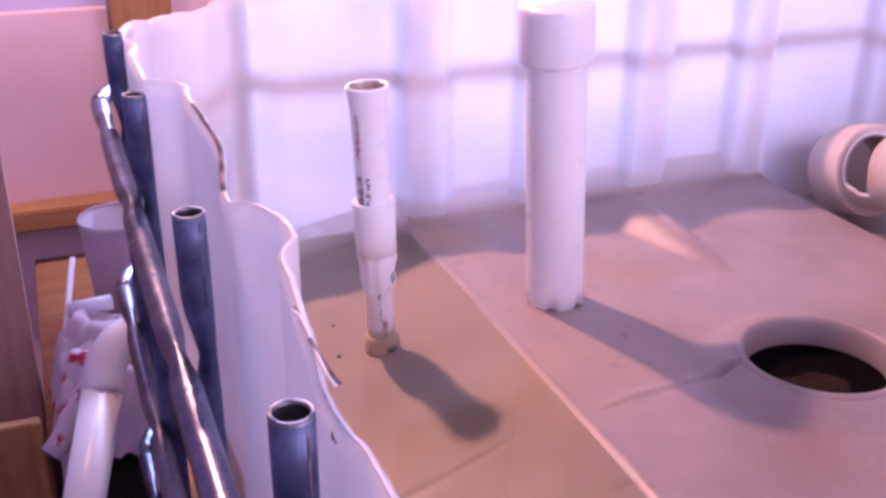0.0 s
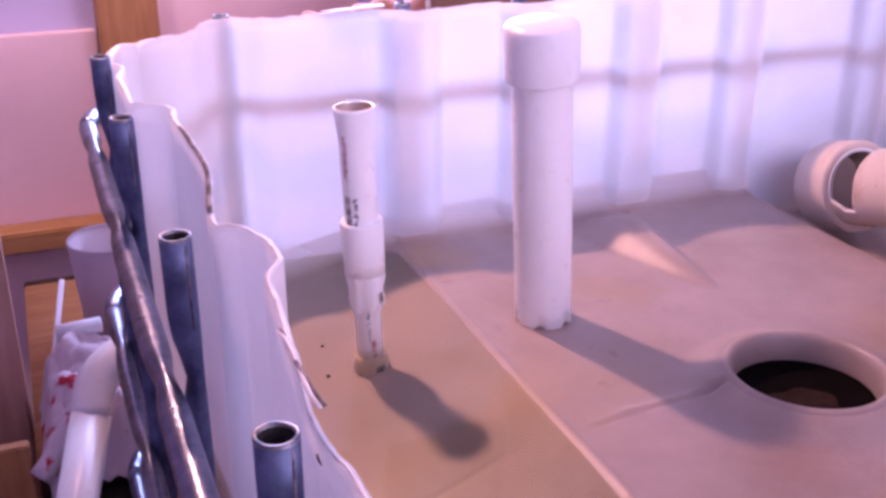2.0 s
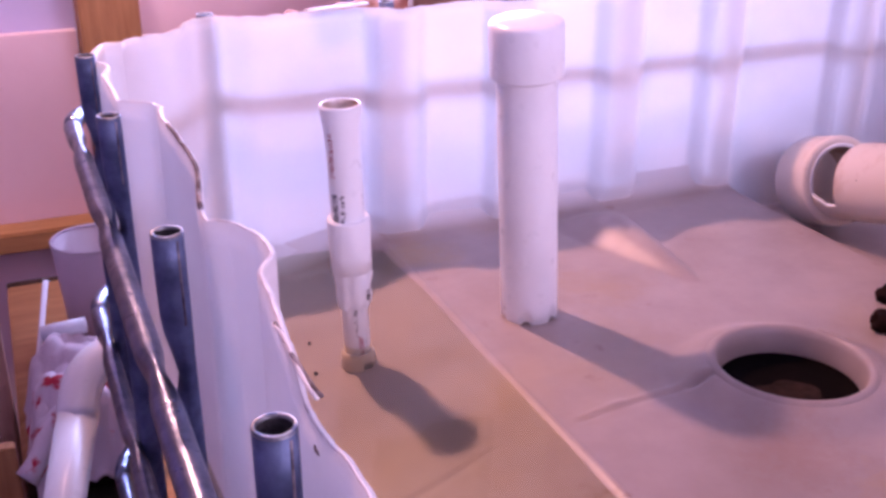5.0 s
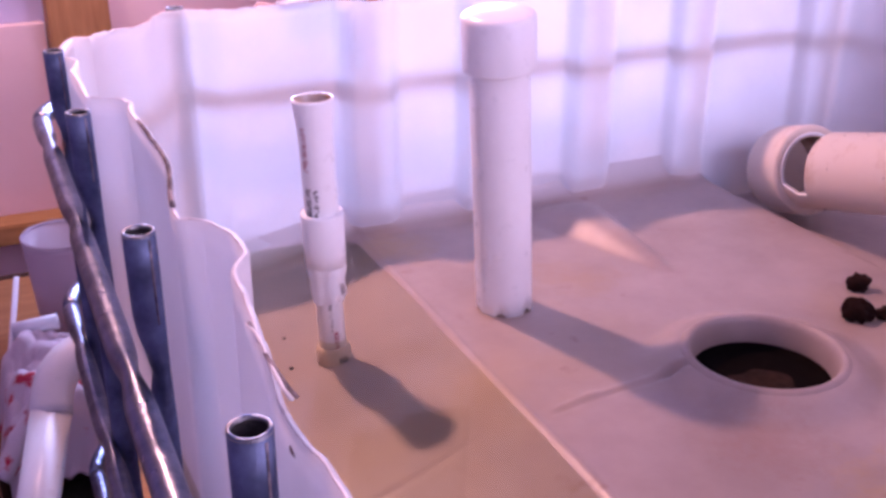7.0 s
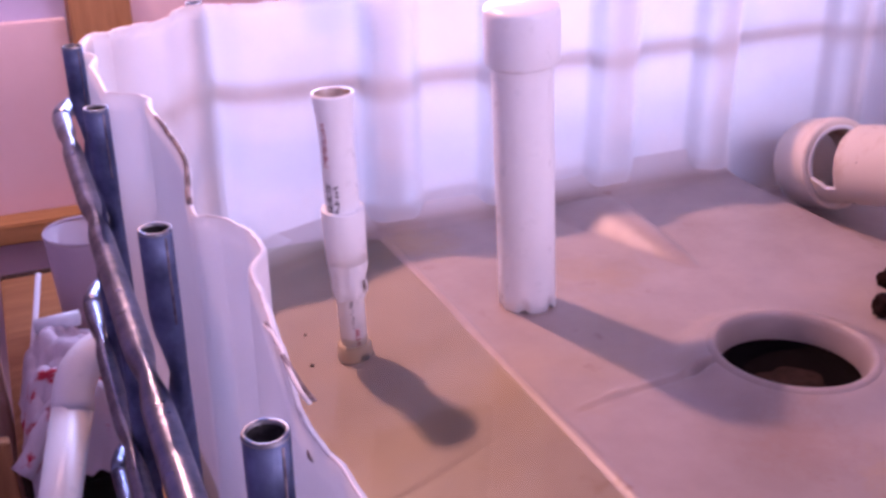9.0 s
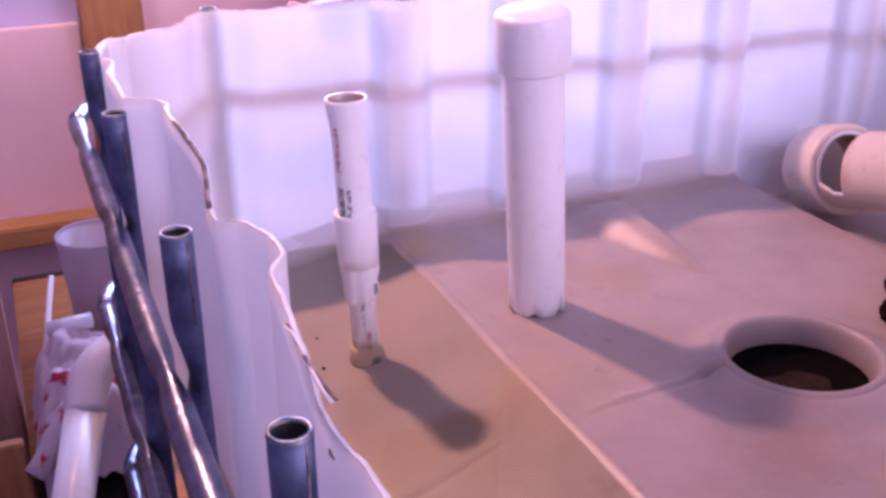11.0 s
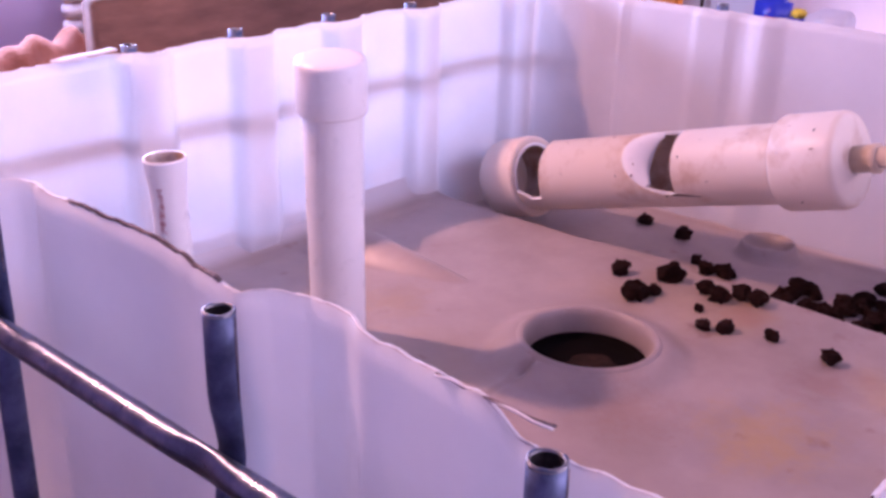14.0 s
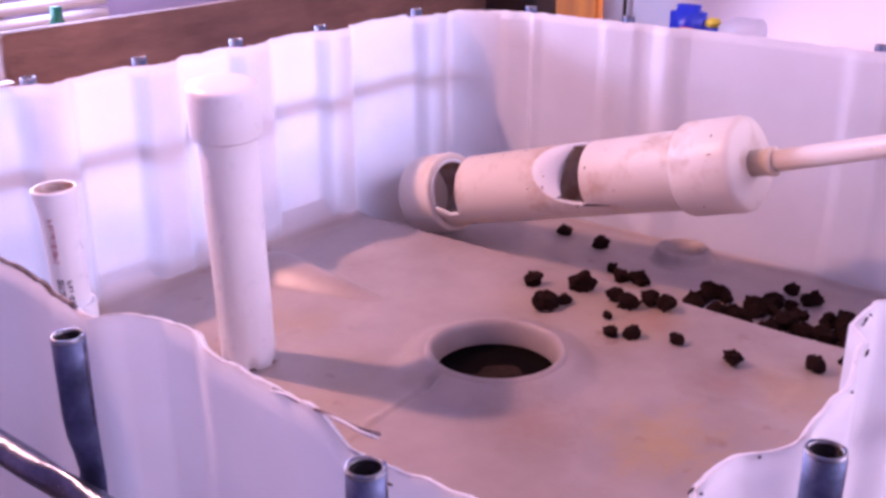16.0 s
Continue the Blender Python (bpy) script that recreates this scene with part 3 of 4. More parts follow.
part("glue_collar", lathe([(0.0185, 0.798), (0.0192, 0.790), (0.0175, 0.778), (0.0180, 0.770), (0.0160, 0.760), (0.0138, 0.757)], 40, M, lambda a, z: 0.0012 * math.sin(7 * a + z * 300) + 0.0034 * noise.noise((3 * math.cos(a), 3 * math.sin(a), z * 160))), PVC, stand_pipe, "lumpy dried glue")
part("lower_pipe", lathe([(0.0135, 0.80), (0.0135, 0.682), (0.010, 0.682)], 40, M), PVC, stand_pipe)
part("foot_ring", lathe([(0.0, 0.700), (0.0150, 0.700), (0.0176, 0.698), (0.0182, 0.688), (0.0176, 0.670), (0.0, 0.670)], 40, foot), PVC_OLD, stand_pipe, "yellowed ring at the foot")
part("stain", lathe([(0.0183, 0.6815), (0.0188, 0.679), (0.0184, 0.674)], 40, foot), DARK, stand_pipe, "dark sediment line")
printed_bars(stand_pipe, TX, TY, rt + 0.0003, -2.62, 0.893, 0.948, 0.0055, REDINK, 9)
printed_bars(stand_pipe, TX, TY, rt, -2.15, 0.845, 0.876, 0.0050, INK, 6, 0.5)
printed_bars(stand_pipe, TX, TY, rt, -2.62, 0.845, 0.878, 0.0065, INK, 5, 0.95)
printed_bars(stand_pipe, TX, TY, 0.0186, -1.30, 0.684, 0.694, 0.011, INK, 3, 0.95)
printed_bars(stand_pipe, TX, TY, 0.0186, -0.95, 0.762, 0.774, 0.006, DARK, 3, 0.95)
printed_bars(stand_pipe, TX, TY, 0.0135, -1.85, 0.722, 0.752, 0.0035, INK, 8, 0.35)
printed_bars(stand_pipe, TX, TY, 0.0135, -1.55, 0.692, 0.722, 0.0045, REDINK, 12)

part("bore", lathe([(0.0176, 0.9667), (0.0163, 0.9645), (0.0150, 0.955), (0.0132, 0.94), (0.0132, 0.85), (0.0, 0.85)], 40, M), GRIME, stand_pipe, "brown-stained bore")
# it leans a little
stand_pipe.matrix_world = Matrix.Translation((TX, TY, 0.96)) @ pose(0, 0, 0, -0.7, -1.8, 0) @ Matrix.Translation((-TX, -TY, -0.96))

CX, CY = 0.416, 0.711
siphon = thing("siphon_bell", "white plastic bell siphon pipe with a cap and a notched foot", "pipe")
M = Matrix.Translation((CX, CY, 0))
R2 = 0.0302


def notched_pipe():
    bm = bmesh.new()
    seg, rows = 96, 14
    rings = []
    for r in (R2, R2 - 0.0035):
        rs = []
        for j in range(rows + 1):
            ring = []
            for k in range(seg):
                a = 2 * math.pi * k / seg
                notch = 0.010 * max(0, math.cos(6 * a + 0.4)) ** 0.6
                z0 = 0.707 + notch
                ring.append(bm.verts.new((CX + r * math.cos(a), CY + r * math.sin(a), z0 + (0.99 - z0) * j / rows)))
            rs.append(ring)
        rings.append(rs)
    for rs in rings:
        for A, B in zip(rs, rs[1:]):
            for k in range(seg):
                bm.faces.new((A[k], A[(k + 1) % seg], B[(k + 1) % seg], B[k]))
    for k in range(seg):
        bm.faces.new((rings[0][0][k], rings[0][0][(k + 1) % seg], rings[1][0][(k + 1) % seg], rings[1][0][k]))
    return bm


part("pipe", notched_pipe(), PVC, siphon)
part("cap", lathe([(R2 - 0.001, 0.9785), (0.0360, 0.979), (0.0366, 0.981), (0.0364, 1.026), (0.0358, 1.030), (0.0345, 1.0325), (0.026, 1.0355), (0.0, 1.0375)], 64, M), PVC, siphon)

# it leans a little
siphon.matrix_world = Matrix.Translation((CX, CY, 0.71)) @ pose(0, 0, 0, 3.3, -4.3, 0) @ Matrix.Translation((-CX, -CY, -0.71))

# slotted pipe lying from the far channel up to the near rim
A0, A1 = Vector((0.957, 0.916, 0.724)), Vector((0.937, 0.360, 0.884))
AX = (A1 - A0).normalized()
LEN = (A1 - A0).length
UPV = (Vector((-0.8, -0.3, 0.75)) - AX * Vector((-0.8, -0.3, 0.75)).dot(AX)).normalized()
SDV = AX.cross(UPV)
RB = 0.0520
filt = thing("slotted_pipe", "wide soiled white plastic pipe with sawn slots and end cap", "pipe")


def along(profile, seg=56):
    m = Matrix(((UPV.x, SDV.x, AX.x, A0.x), (UPV.y, SDV.y, AX.y, A0.y), (UPV.z, SDV.z, AX.z, A0.z), (0, 0, 0, 1)))
    return lathe(profile, seg, m)


def slotted():
    bm = bmesh.new()
    nu, nv = 300, 176
    grid = []
    for i in range(nu + 1):
        u = 0.02 + (LEN - 0.06) * i / nu
        grid.append([bm.verts.new(A0 + AX * u + (UPV * math.cos(2 * math.pi * k / nv) + SDV * math.sin(2 * math.pi * k / nv)) * RB) for k in range(nv)])
    def open_at(u, a):
        a = (a + math.pi) % (2 * math.pi) - math.pi
        if -1.85 < a < 1.22 and 0.078 + 0.020 * step(0.85, 1.22, a) < u < 0.125 - 0.010 * step(0.6, 1.75, abs(a)):
            return True
        return abs(a) < 1.2 and 0.352 - 0.080 * max(0, math.cos(a * 1.3)) ** 0.5 < u < 0.352
    for i in range(nu):
        u = 0.02 + (LEN - 0.06) * (i + 0.5) / nu
        for k in range(nv):
            if not open_at(u, 2 * math.pi * (k + 0.5) / nv):
                bm.faces.new((grid[i][k], grid[i][(k + 1) % nv], grid[i + 1][(k + 1) % nv], grid[i + 1][k]))
    for v in [v for v in bm.verts if not v.link_faces]:
        bm.verts.remove(v)
    return bm


def scoop_lip():
    """Smooth melted slope along the rounded end of the large slot."""
    bm = bmesh.new()
    rows = []
    for k in range(41):
        a = -1.02 + 1.98 * k / 40
        edge = 0.352 - 0.080 * max(0, math.cos(a * 1.3)) ** 0.5
        fade = max(0.05, 1 - (abs(a) / 1.04) ** 2)
        rows.append([bm.verts.new(A0 + AX * (edge + du * fade) + (UPV * math.cos(a) + SDV * math.sin(a)) * (RB - dr * (0.25 + 0.75 * fade))) for du, dr in ((-0.0006, 0.0002), (0.004, 0.0018), (0.012, 0.006), (0.020, 0.013), (0.027, 0.023), (0.030, 0.031))])
    for A, B in zip(rows, rows[1:]):
        for j in range(5):
            bm.faces.new((A[j], B[j], B[j + 1], A[j + 1]))
    lip = part("slot_lip", bm, PVC, filt, "smooth pale melted lip of the slot")
    lip.modifiers.new("thickness", "SOLIDIFY").thickness = -0.002


scoop_lip()
tube = part("pipe", slotted(), PVC_DIRTY, filt)
th = tube.modifiers.new("thickness", "SOLIDIFY")
th.thickness, th.offset, th.material_offset, th.material_offset_rim = 0.0055, -1, 1, 2
tube.data.materials.append(GRIME)
tube.data.materials.append(PVC)
part("end_coupling", along([(0, -0.002), (RB - 0.014, -0.001), (RB - 0.002, 0.004), (RB + 0.006, 0.013), (RB + 0.0095, 0.026), (RB + 0.0100, 0.074), (RB + 0.0090, 0.0775), (RB + 0.004, 0.078), (RB - 0.003, 0.0775), (RB - 0.003, 0.03)]), PVC_DIRTY, filt, "rounded end coupling of the pipe")
part("end_cap", along([(RB, LEN - 0.085), (RB + 0.0075, LEN - 0.084), (RB + 0.009, LEN - 0.080), (RB + 0.0085, LEN - 0.012), (RB + 0.0065, LEN - 0.005), (RB + 0.002, LEN - 0.0015), (RB - 0.006, LEN - 0.0003), (0, LEN)]), PVC_DIRTY, filt)
part("hose_stub", along([(0.0, LEN - 0.002), (0.0165, LEN - 0.002), (0.0165, LEN + 0.022), (0.018, LEN + 0.022), (0.018, LEN + 0.03), (0.0, LEN + 0.03)], 24), PVC_OLD, filt, "stained threaded fitting")
part("feed_pipe", sweep([A1 + AX * 0.02, A1 + AX * 0.28 + Vector((0, 0, 0.010)), A1 + AX * 0.55 + Vector((0, 0, 0.021))], 0.0135, 28), PVC_DIRTY, filt, "thin feed pipe that rests on the near rim")


def smear(u, a, du, da, material, seed, up=0.0006):
    """Irregular thin stain on the pipe's skin."""
    bm = bmesh.new()
    rnd = random.Random(seed)
    n = 12
    ring = []
    for k in range(n):
        t = 2 * math.pi * k / n
        f = rnd.uniform(0.45, 1.0)
        uu, aa = u + du * f * math.cos(t), a + da * f * math.sin(t)
        ring.append(bm.verts.new(A0 + AX * uu + (UPV * math.cos(aa) + SDV * math.sin(aa)) * (RB + up)))
    mid = bm.verts.new(A0 + AX * u + (UPV * math.cos(a) + SDV * math.sin(a)) * (RB + up))
    for k in range(n):
        bm.faces.new((mid, ring[k], ring[(k + 1) % n]))
    part("stain", bm, material, filt, "dark dried stain")


srnd = random.Random(11)
for k in range(16):
    smear(srnd.uniform(0.14, 0.47), srnd.choice((-1, 1)) * srnd.uniform(0.1, 1.3), srnd.uniform(0.001, 0.004), srnd.uniform(0.01, 0.05), SOIL, k)
for k in range(9):
    smear(0.352 + 0.004 * k, -1.22 - 0.01 * k, 0.006, 0.05 - 0.004 * k, GLINT_STAIN, 40 + k)
    smear(0.352 + 0.004 * k, 1.22 + 0.01 * k, 0.006, 0.05 - 0.004 * k, GLINT_STAIN, 60 + k)

for side in (-1, 1):
    for k in range(5):
        smear(0.112 + 0.004 * k, side * (1.79 + 0.02 * (k % 2)), 0.004, 0.05, GRIME if k < 3 else SOIL, 80 + k)
for k in range(7):
    smear(LEN - srnd.uniform(0.02, 0.07), srnd.uniform(-1.4, 1.4), srnd.uniform(0.002, 0.005), srnd.uniform(0.02, 0.07), SOIL if k % 2 else GRIME, 100 + k, 0.0098)
part("joint_line", along([(RB + 0.0004, LEN - 0.089), (RB + 0.0012, LEN - 0.087), (RB + 0.0012, LEN - 0.084)]), GRIME, filt, "brown dirt in the cap's joint")

# ---- lava rocks ----
def rock(seed):
    rnd = random.Random(seed)
    bm = bmesh.new()
    bmesh.ops.create_icosphere(bm, subdivisions=3, radius=1)
    o = Vector((rnd.uniform(0, 99), rnd.uniform(0, 99), rnd.uniform(0, 99)))
    for v in bm.verts:
        d = v.co.normalized()
        k = 1 + 0.46 * noise.noise(d * 1.3 + o) + 0.34 * noise.noise(d * 3.1 + o) + 0.26 * noise.noise(d * 7 + o)
        v.co = Vector((d.x * k, d.y * k * 0.9, d.z * k * 0.8))
    me = bpy.data.meshes.new("lava_rock")
    bm.to_mesh(me)
    bm.free()
    me.materials.append(LAVA)
    return me


ROCKS = [rock(s) for s in range(7)]


def put_rock(x, y, r, i):
    ob = new("lava_rock", ROCKS[i % 7])
    ob.matrix_world = Matrix.Translation((x, y, ground(x, y) + r * 0.62)) @ Euler((0.3 * (i % 3), 0.2 * (i % 4), i * 1.7)).to_matrix().to_4x4() @ Matrix.Diagonal((r, r, r, 1))
    tagged(ob, "rough dark brown lava rock on the basin floor", "rock", "lava rocks on the basin floor")


for i, (rx, ry, rr) in enumerate((
    (0.795, 0.583, 0.0121), (1.08, 0.716, 0.011), (1.065, 0.64, 0.0125), (0.739, 0.528, 0.0151), (0.768, 0.517, 0.0095),
    (0.82, 0.526, 0.0165), (0.992, 0.577, 0.0085), (0.968, 0.547, 0.0116), (0.975, 0.523, 0.0133), (0.818, 0.473, 0.0111),
    (0.806, 0.449, 0.0124), (0.762, 0.451, 0.0064), (0.723, 0.425, 0.0089), (0.735, 0.402, 0.0103), (0.751, 0.353, 0.0082),
    (0.748, 0.283, 0.0108), (0.833, 0.432, 0.0125), (0.831, 0.409, 0.0125), (0.998, 0.416, 0.0098), (1.073, 0.339, 0.011),
    (1.055, 0.303, 0.0133), (1.036, 0.347, 0.0083), (1.0, 0.297, 0.0096), (1.003, 0.263, 0.012), (0.788, 0.205, 0.0116),
    (0.818, 0.177, 0.0104), (1.01, 0.241, 0.016))):
    put_rock(rx, ry, rr, i)
rr = random.Random(5)
for i in range(70):
    u = rr.random()
    put_rock(0.955 + rr.gauss(0, 0.034) + 0.02 * u, 0.10 + 0.33 * u, rr.uniform(0.007, 0.0145), i)


# grit on the near channel, speck on the far wall
for gx, gy, gr in ((0.19, 0.788, 0.0017), (0.179, 0.726, 0.0019), (0.12, 0.64, 0.0015)):
    g = new("grit", ROCKS[1])
    g.matrix_world = Matrix.Translation((gx, gy, ground(gx, gy) + gr * 0.5)) @ Matrix.Diagonal((gr, gr, gr, 1))
    tagged(g, "small dark crumb of grit under the water", "grit", "crumbs of grit")

# ---- behind the basin ----
batt = [(0.23 + 0.0070 * i, 1.475 + 0.004 * math.sin(i / 4), 0.850 + 0.0009 * i) for i in range(49)]
insul = link("insulation_batt", sweep(batt, 0.036, 22, lambda i: (1 + 0.35 * noise.noise((i * 0.22, 0, 1)) + 0.12 * noise.noise((i * 0.9, 0, 3)), 1 + 0.45 * noise.noise((i * 0.22, 5, 2)) + 0.09 * noise.noise((i * 0.63, 3, 2)), 0)), INSUL)
tagged(insul, "roll of salmon-pink fibre insulation lying behind the basin", "insulation")
holder = tagged(link("trestle", box(0.26, 1.44, 0.0, 0.54, 1.51, 0.815, 0.004), WOOD, smooth=False), "rough timber block under the insulation roll", "trestle")

plank = thing("wide_plank", "wide weathered brown plank standing behind the basin", "plank")
part("board", box(0.548, 1.38, 0.55, 1.76, 1.42, 0.985, 0.004), OSB, plank)
for lx in (0.7, 1.4):
    part("leg", box(lx, 1.42, 0.0, lx + 0.09, 1.46, 0.9), WOOD, plank)

# unseen block, added to keep the backlight off the basin's far right corner
offcut = tagged(link("corner_light_blocker", box(0.885, 1.035, 0.0, 1.13, 1.10, 0.785, 0.004), DARK, smooth=False), "dark block added out of view to shade the basin corner", "offcut")
stud = tagged(link("wall_stud", box(0.062, 1.74, 0.0, 0.165, 1.84, 2.4, 0.004), WOOD, smooth=False), "upright pine stud against the pink board", "stud", kind="structure")
rail = tagged(link("wall_rail", box(-1.5, 1.75, 0.452, 0.062, 1.812, 0.492, 0.004), WOOD_H, smooth=False), "horizontal pine rail along the wall", "rail", kind="structure")
jamb = tagged(link("timber_board", box(-0.42, 1.20, 0.0, -0.130, 1.24, 2.2, 0.004), PALEWOOD, smooth=False), "upright pale pinkish pine board beside the shelf", "board")


# shelf at the foot of the basin, with what lies on it
shelf = thing("low_shelf", "low timber shelf beside the caged basin", "shelf")
part("top", box(-0.125, 1.05, 0.430, 0.30, 1.62, 0.445, 0.003), WOOD_H, shelf)
part("front_edge", box(-0.125, 1.03, 0.425, 0.30, 1.05, 0.447, 0.003), WOOD_H, shelf)
part("back_panel", box(-0.125, 1.62, 0.0, 0.30, 1.64, 0.445, 0.002), DARK, shelf)
part("side_panel", box(-0.125, 1.05, 0.0, -0.11, 1.62, 0.43, 0.002), DARK, shelf)
plywood = tagged(link("plywood_panel", box(-0.45, 1.0, 0.0, -0.128, 1.018, 0.50, 0.002), WOOD, smooth=False), "worn plywood panel beside the shelf", "panel")
bucket = thing("plastic_tub", "tall frosted white plastic tub on the shelf", "tub")
M = Matrix.Translation((0.012, 1.41, 0.445)) @ Matrix.Diagonal((0.62, 0.62, 0.74, 1))
part("body", lathe([(0, 0.0), (0.072, 0.0), (0.078, 0.004), (0.094, 0.185), (0.094, 0.20), (0.091, 0.20), (0.075, 0.008), (0, 0.006)], 56, M), TUB, bucket)
part("rim", lathe([(0.0925, 0.196), (0.0965, 0.197), (0.0970, 0.203), (0.0950, 0.206), (0.0915, 0.204)], 56, M), TUB, bucket)

strip = tagged(link("white_strip", sweep([(-0.062, 1.26, 0.60), (-0.088, 1.17, 0.52), (-0.118, 1.055, 0.43)], 0.004, 10), WHITE), "thin white plastic strip leaning beside the tub", "strip")
carton = tagged(link("white_carton", box(-0.09, 1.06, 0.445, 0.12, 1.16, 0.50, 0.004), WHITE, smooth=False), "flat white carton under the towel", "carton")


def towel():
    e = thing("printed_towel", "crumpled white towel with red printed flowers", "towel")
    bm = bmesh.new()
    n = 60
    g = []
    for i in range(n + 1):
        row = []
        for j in range(n + 1):
            u, v = i / n, j / n
            x, y = -0.112 + 0.14 * u, 0.985 + 0.20 * v
            z = 0.502 + 0.045 * math.sin(u * 3.1) * (0.5 + 0.5 * v) + 0.028 * noise.noise((u * 4, v * 5, 2)) + 0.010 * noise.noise((u * 11, v * 12, 4))
            z -= 0.11 * (1 - step(0.0, 0.22, v)) * (1 - 0.5 * u) + 0.06 * (1 - step(0, 0.16, u))
            row.append(bm.verts.new((x, y, z)))
        g.append(row)
    for i in range(n):
        for j in range(n):
            bm.faces.new((g[i][j], g[i + 1][j], g[i + 1][j + 1], g[i][j + 1]))
    cloth = part("cloth", bm, TOWEL, e)
    so = cloth.modifiers.new("thickness", "SOLIDIFY")
    so.thickness = 0.006
    part("rolled_edge", sweep([(-0.121 + 0.0076 * i + 0.002 * math.sin(i), 0.984 + 0.0063 * i, 0.462 + 0.0075 * i) for i in range(9)], 0.014, 14, lambda i: (1 + 0.12 * math.sin(2 * i), 1 + 0.1 * math.cos(3 * i), 0)), TOWEL, e)


TOWEL = mat("printed_cotton", (0.66, 0.56, 0.62), (0.50, 0.03, 0.06), 0.9, scale=12, bump=0.5, bscale=300, spread=(0.43, 0.462))
towel()

drain = thing("drain_pipe", "white plastic drain pipe with an elbow leaving the basin", "pipe")
ea, eb, ec = Vector((0.03, 0.985, 0.614)), Vector((-0.046, 0.975, 0.622)), Vector((-0.052, 0.925, 0.566))
part("elbow", sweep([ea.lerp(eb, t).lerp(eb.lerp(ec, t), t) for t in [k / 14 for k in range(15)]], 0.0238, 28), PVC, drain)
part("pipe", sweep([(-0.0515, 0.930, 0.571), (-0.145, 0.70, 0.36)], 0.0232, 24), PVC, drain)
part("joint_line", sweep([(-0.012, 0.983, 0.6165), (-0.0105, 0.983, 0.6165)], 0.0262, 24), DARK, drain, "dark line of the glued joint")
part("collar", sweep([(0.012, 0.985, 0.614), (0.030, 0.985, 0.614)], 0.028, 24), PVC, drain, "glued socket with a dark joint")
peg = tagged(link("white_peg", sweep([(-0.078, 1.20, 0.548), (-0.02, 1.19, 0.556)], 0.011, 16), PVC), "short white plastic stub by the tub", "pipe stub")

# ---- far side of the room ----
dark = tagged(link("dark_post", box(1.79, 1.26, 0.0, 1.93, 1.52, 1.5, 0.004), DARK, smooth=False), "dark stained timber post", "post")
orange = tagged(link("orange_board", box(1.70, 1.045, 0.0, 1.73, 1.15, 1.15, 0.004), ORANGE, smooth=False), "bright orange stained board standing by the wall", "board")
ledge = tagged(link("wall_ledge", box(1.62, 0.2, 0.81, 1.98, 1.0, 0.842, 0.003), WHITE, smooth=False), "white ledge along the wall", "ledge", kind="structure")
cord = tagged(link("cable", sweep([(1.965, 1.13 + 0.004 * math.sin(i), 0.4 + 0.1 * i) for i in range(18)], 0.005, 8), DARK), "dark cable hanging down the white wall", "cable")


def spray_bottle():
    e = thing("spray_bottle", "blue spray bottle with a clear body lying on the ledge", "bottle")
    part("head", box(1.66, 0.845, 0.885, 1.71, 0.915, 0.965, 0.014), BLUE, e)
    part("grip", box(1.665, 0.80, 0.855, 1.705, 0.87, 0.925, 0.012, pose(0, 0, 0, 0, 0, 0)), BLUE, e)
    part("nozzle", box(1.675, 0.815, 0.925, 1.70, 0.84, 0.942, 0.004), YELLOW, e, "yellow nozzle")
    part("mark", box(1.6575, 0.855, 0.905, 1.66, 0.885, 0.925, 0.001), RED, e, "red printed mark")
    part("body", lathe([(0, 0), (0.024, 0.0), (0.029, 0.006), (0.029, 0.055), (0.018, 0.072), (0.013, 0.085), (0, 0.085)], 32, pose(1.685, 0.725, 0.922, -90, 0, 0)), CLEAR, e, "clear plastic body")
    e.location = (0.0, -0.055, -0.012)
    return e


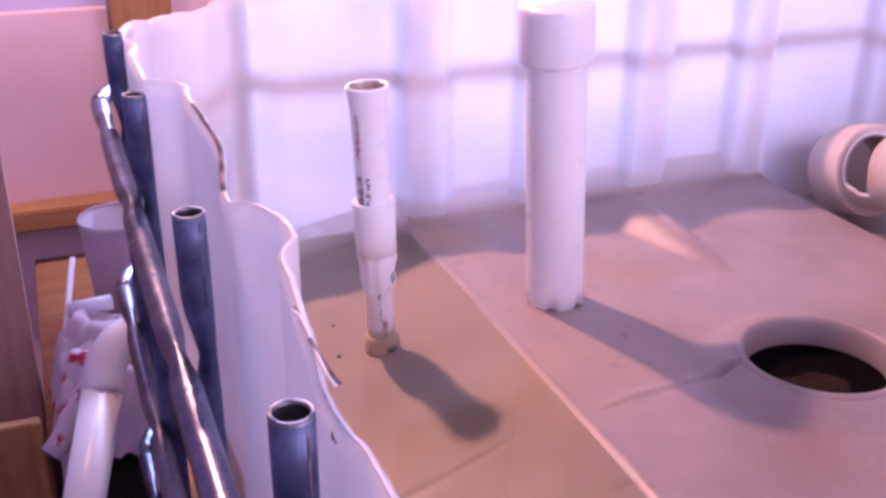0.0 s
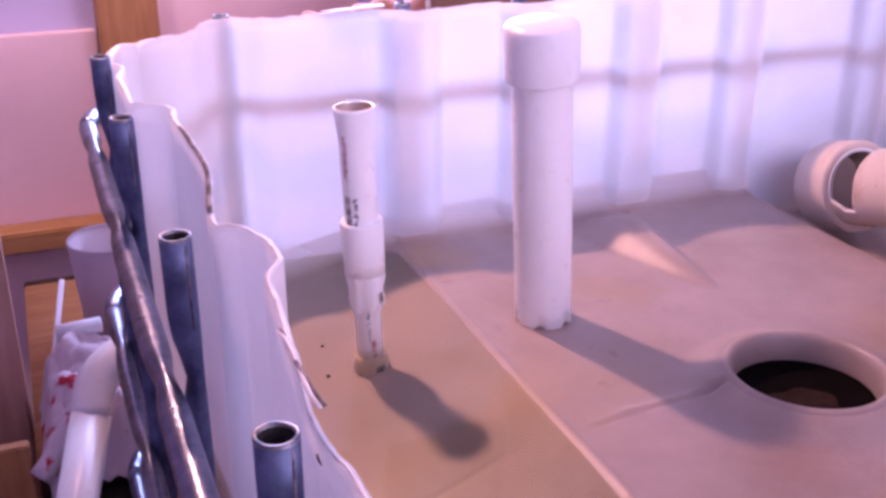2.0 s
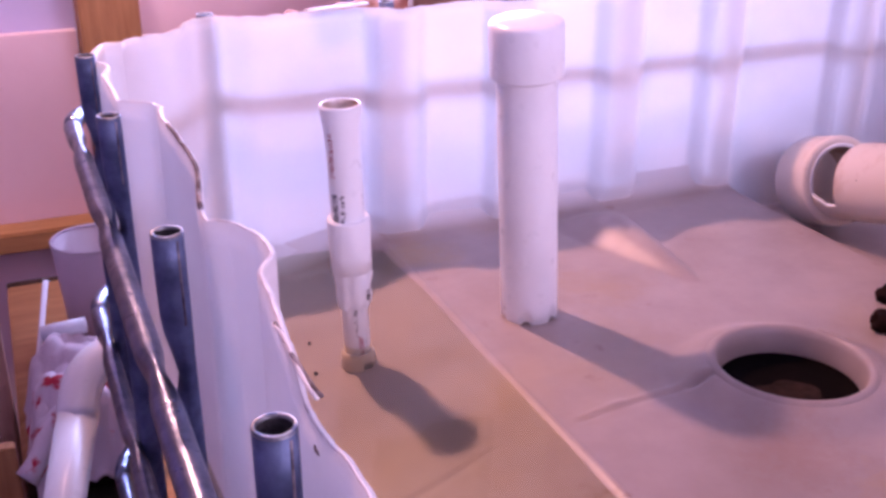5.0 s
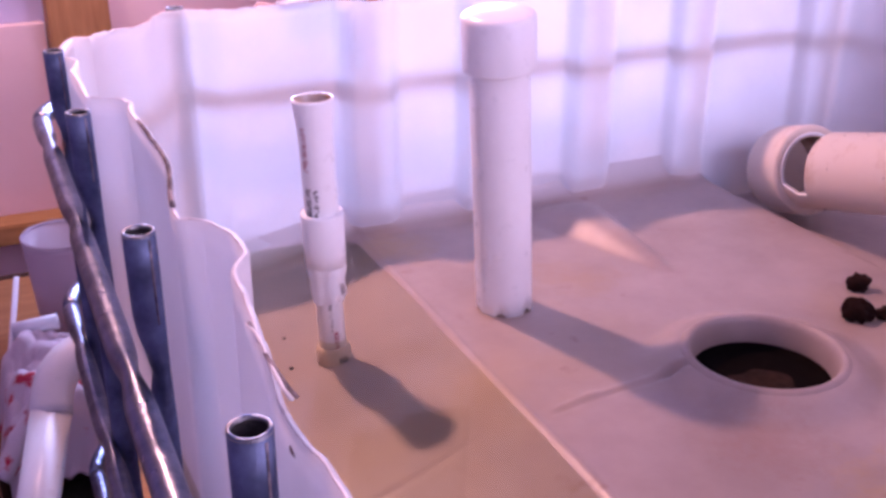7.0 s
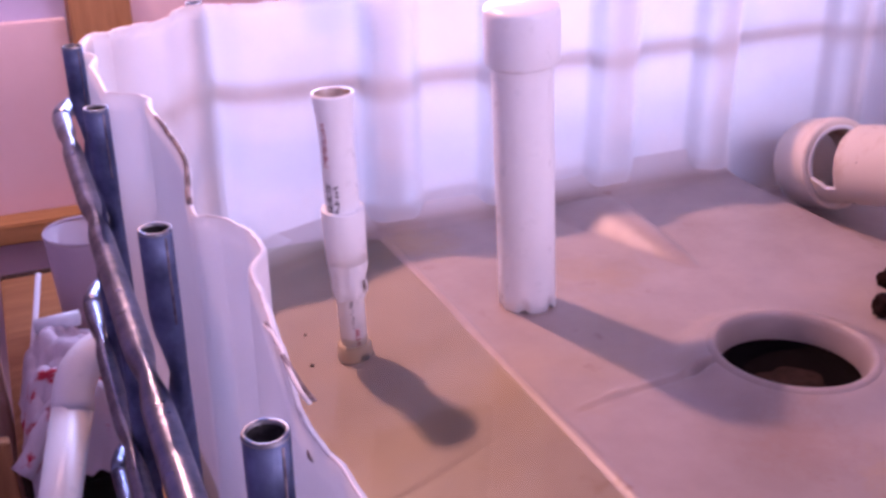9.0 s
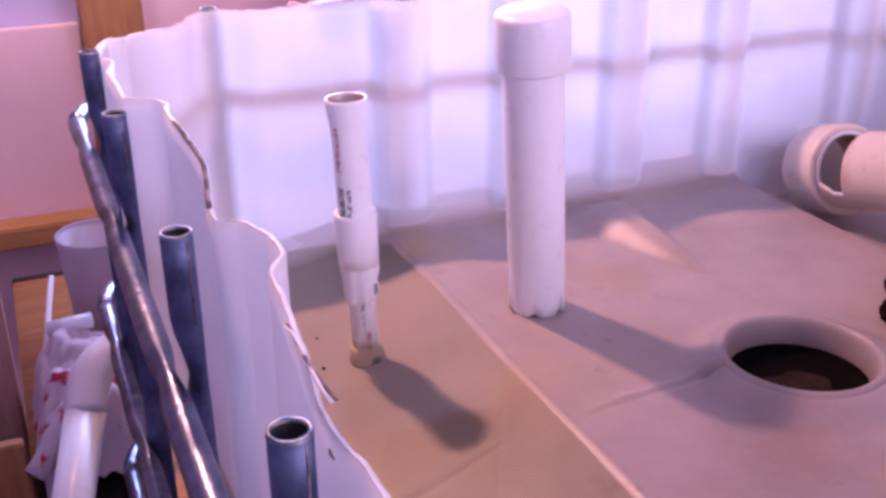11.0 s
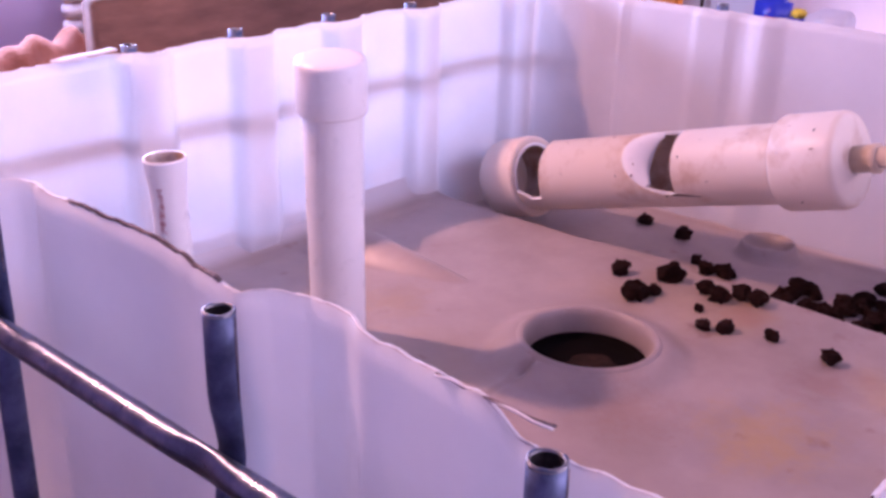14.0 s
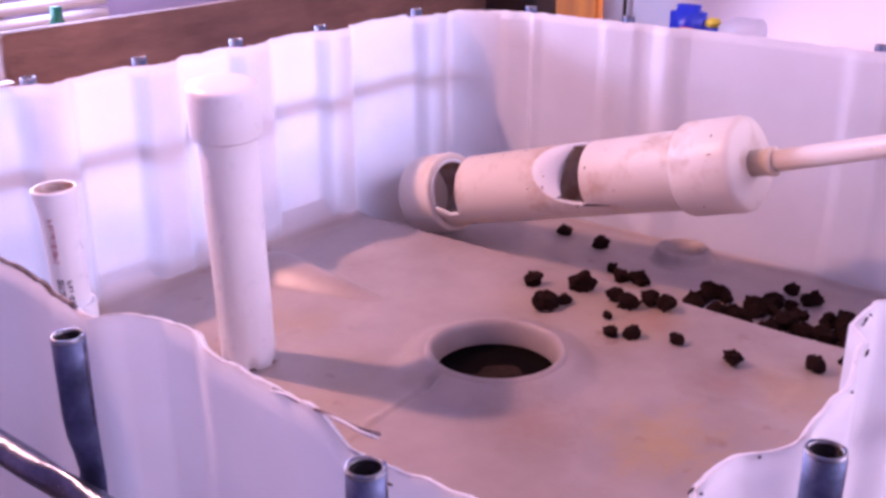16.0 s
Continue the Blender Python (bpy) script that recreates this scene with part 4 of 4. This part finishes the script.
spray_bottle()
siding = thing("white_siding", "stack of white slatted boards behind the plank", "siding")
for k in range(5):
    part("slat", box(0.72, 1.76, 0.86 + 0.030 * k, 0.99, 1.79, 0.884 + 0.030 * k, 0.003), WHITE, siding)
part("upright", box(0.74, 1.79, 0.0, 0.78, 1.81, 1.0, 0.002), WOOD, siding)
bottle = tagged(link("green_bottle", lathe([(0, 0.0), (0.022, 0.0), (0.022, 0.10), (0.01, 0.13), (0.01, 0.15), (0, 0.15)], 24, Matrix.Translation((0.725, 1.52, 0.845))), GREEN), "small green plastic bottle behind the plank", "bottle")
sill = tagged(link("back_sill", box(0.60, 1.46, 0.82, 1.6, 1.64, 0.845, 0.003), WOOD_H, smooth=False), "narrow pine shelf behind the plank", "shelf", kind="structure")


# ---- water standing in the near channel ----
def water():
    m = bpy.data.materials.new("shallow_water")
    m.use_nodes = True
    nt = m.node_tree
    clear, murk, shine, edge, m1, m2 = (nt.nodes.new("ShaderNode" + k) for k in ("BsdfTransparent", "BsdfDiffuse", "BsdfGlossy", "Fresnel", "MixShader", "MixShader"))
    clear.inputs["Color"].default_value = (0.88, 0.895, 0.82, 1)
    murk.inputs["Color"].default_value = (0.36, 0.33, 0.29, 1)
    shine.inputs["Roughness"].default_value, edge.inputs["IOR"].default_value = 0.04, 1.33
    m1.inputs[0].default_value = 0.05
    for a, b in ((clear.outputs[0], m1.inputs[1]), (murk.outputs[0], m1.inputs[2]), (edge.outputs[0], m2.inputs[0]), (m1.outputs[0], m2.inputs[1]), (shine.outputs[0], m2.inputs[2]), (m2.outputs[0], nt.nodes["Material Output"].inputs[0])):
        nt.links.new(a, b)
    nt.nodes.remove(nt.nodes["Principled BSDF"])
    bm = bmesh.new()
    g = {}
    nx, ny = 60, 180
    for i in range(nx + 1):
        for j in range(ny + 1):
            x, y = 0.03 + 0.311 * i / nx, Y0 + (Y1 - Y0) * j / ny
            if wall_gap(x, y) > 0.0:
                g[i, j] = bm.verts.new((x, y, 0.7088))
    for i in range(nx):
        for j in range(ny):
            f = [g.get(k) for k in ((i, j), (i + 1, j), (i + 1, j + 1), (i, j + 1))]
            if None not in f:
                bm.faces.new(f)
    ob = link("water", bm, m)
    if ob.data.polygons[0].normal.z < 0:
        ob.data.flip_normals()
    ob.visible_shadow = False
    return tagged(ob, "shallow murky water standing in the low side of the basin", "water", kind="structure")


water()
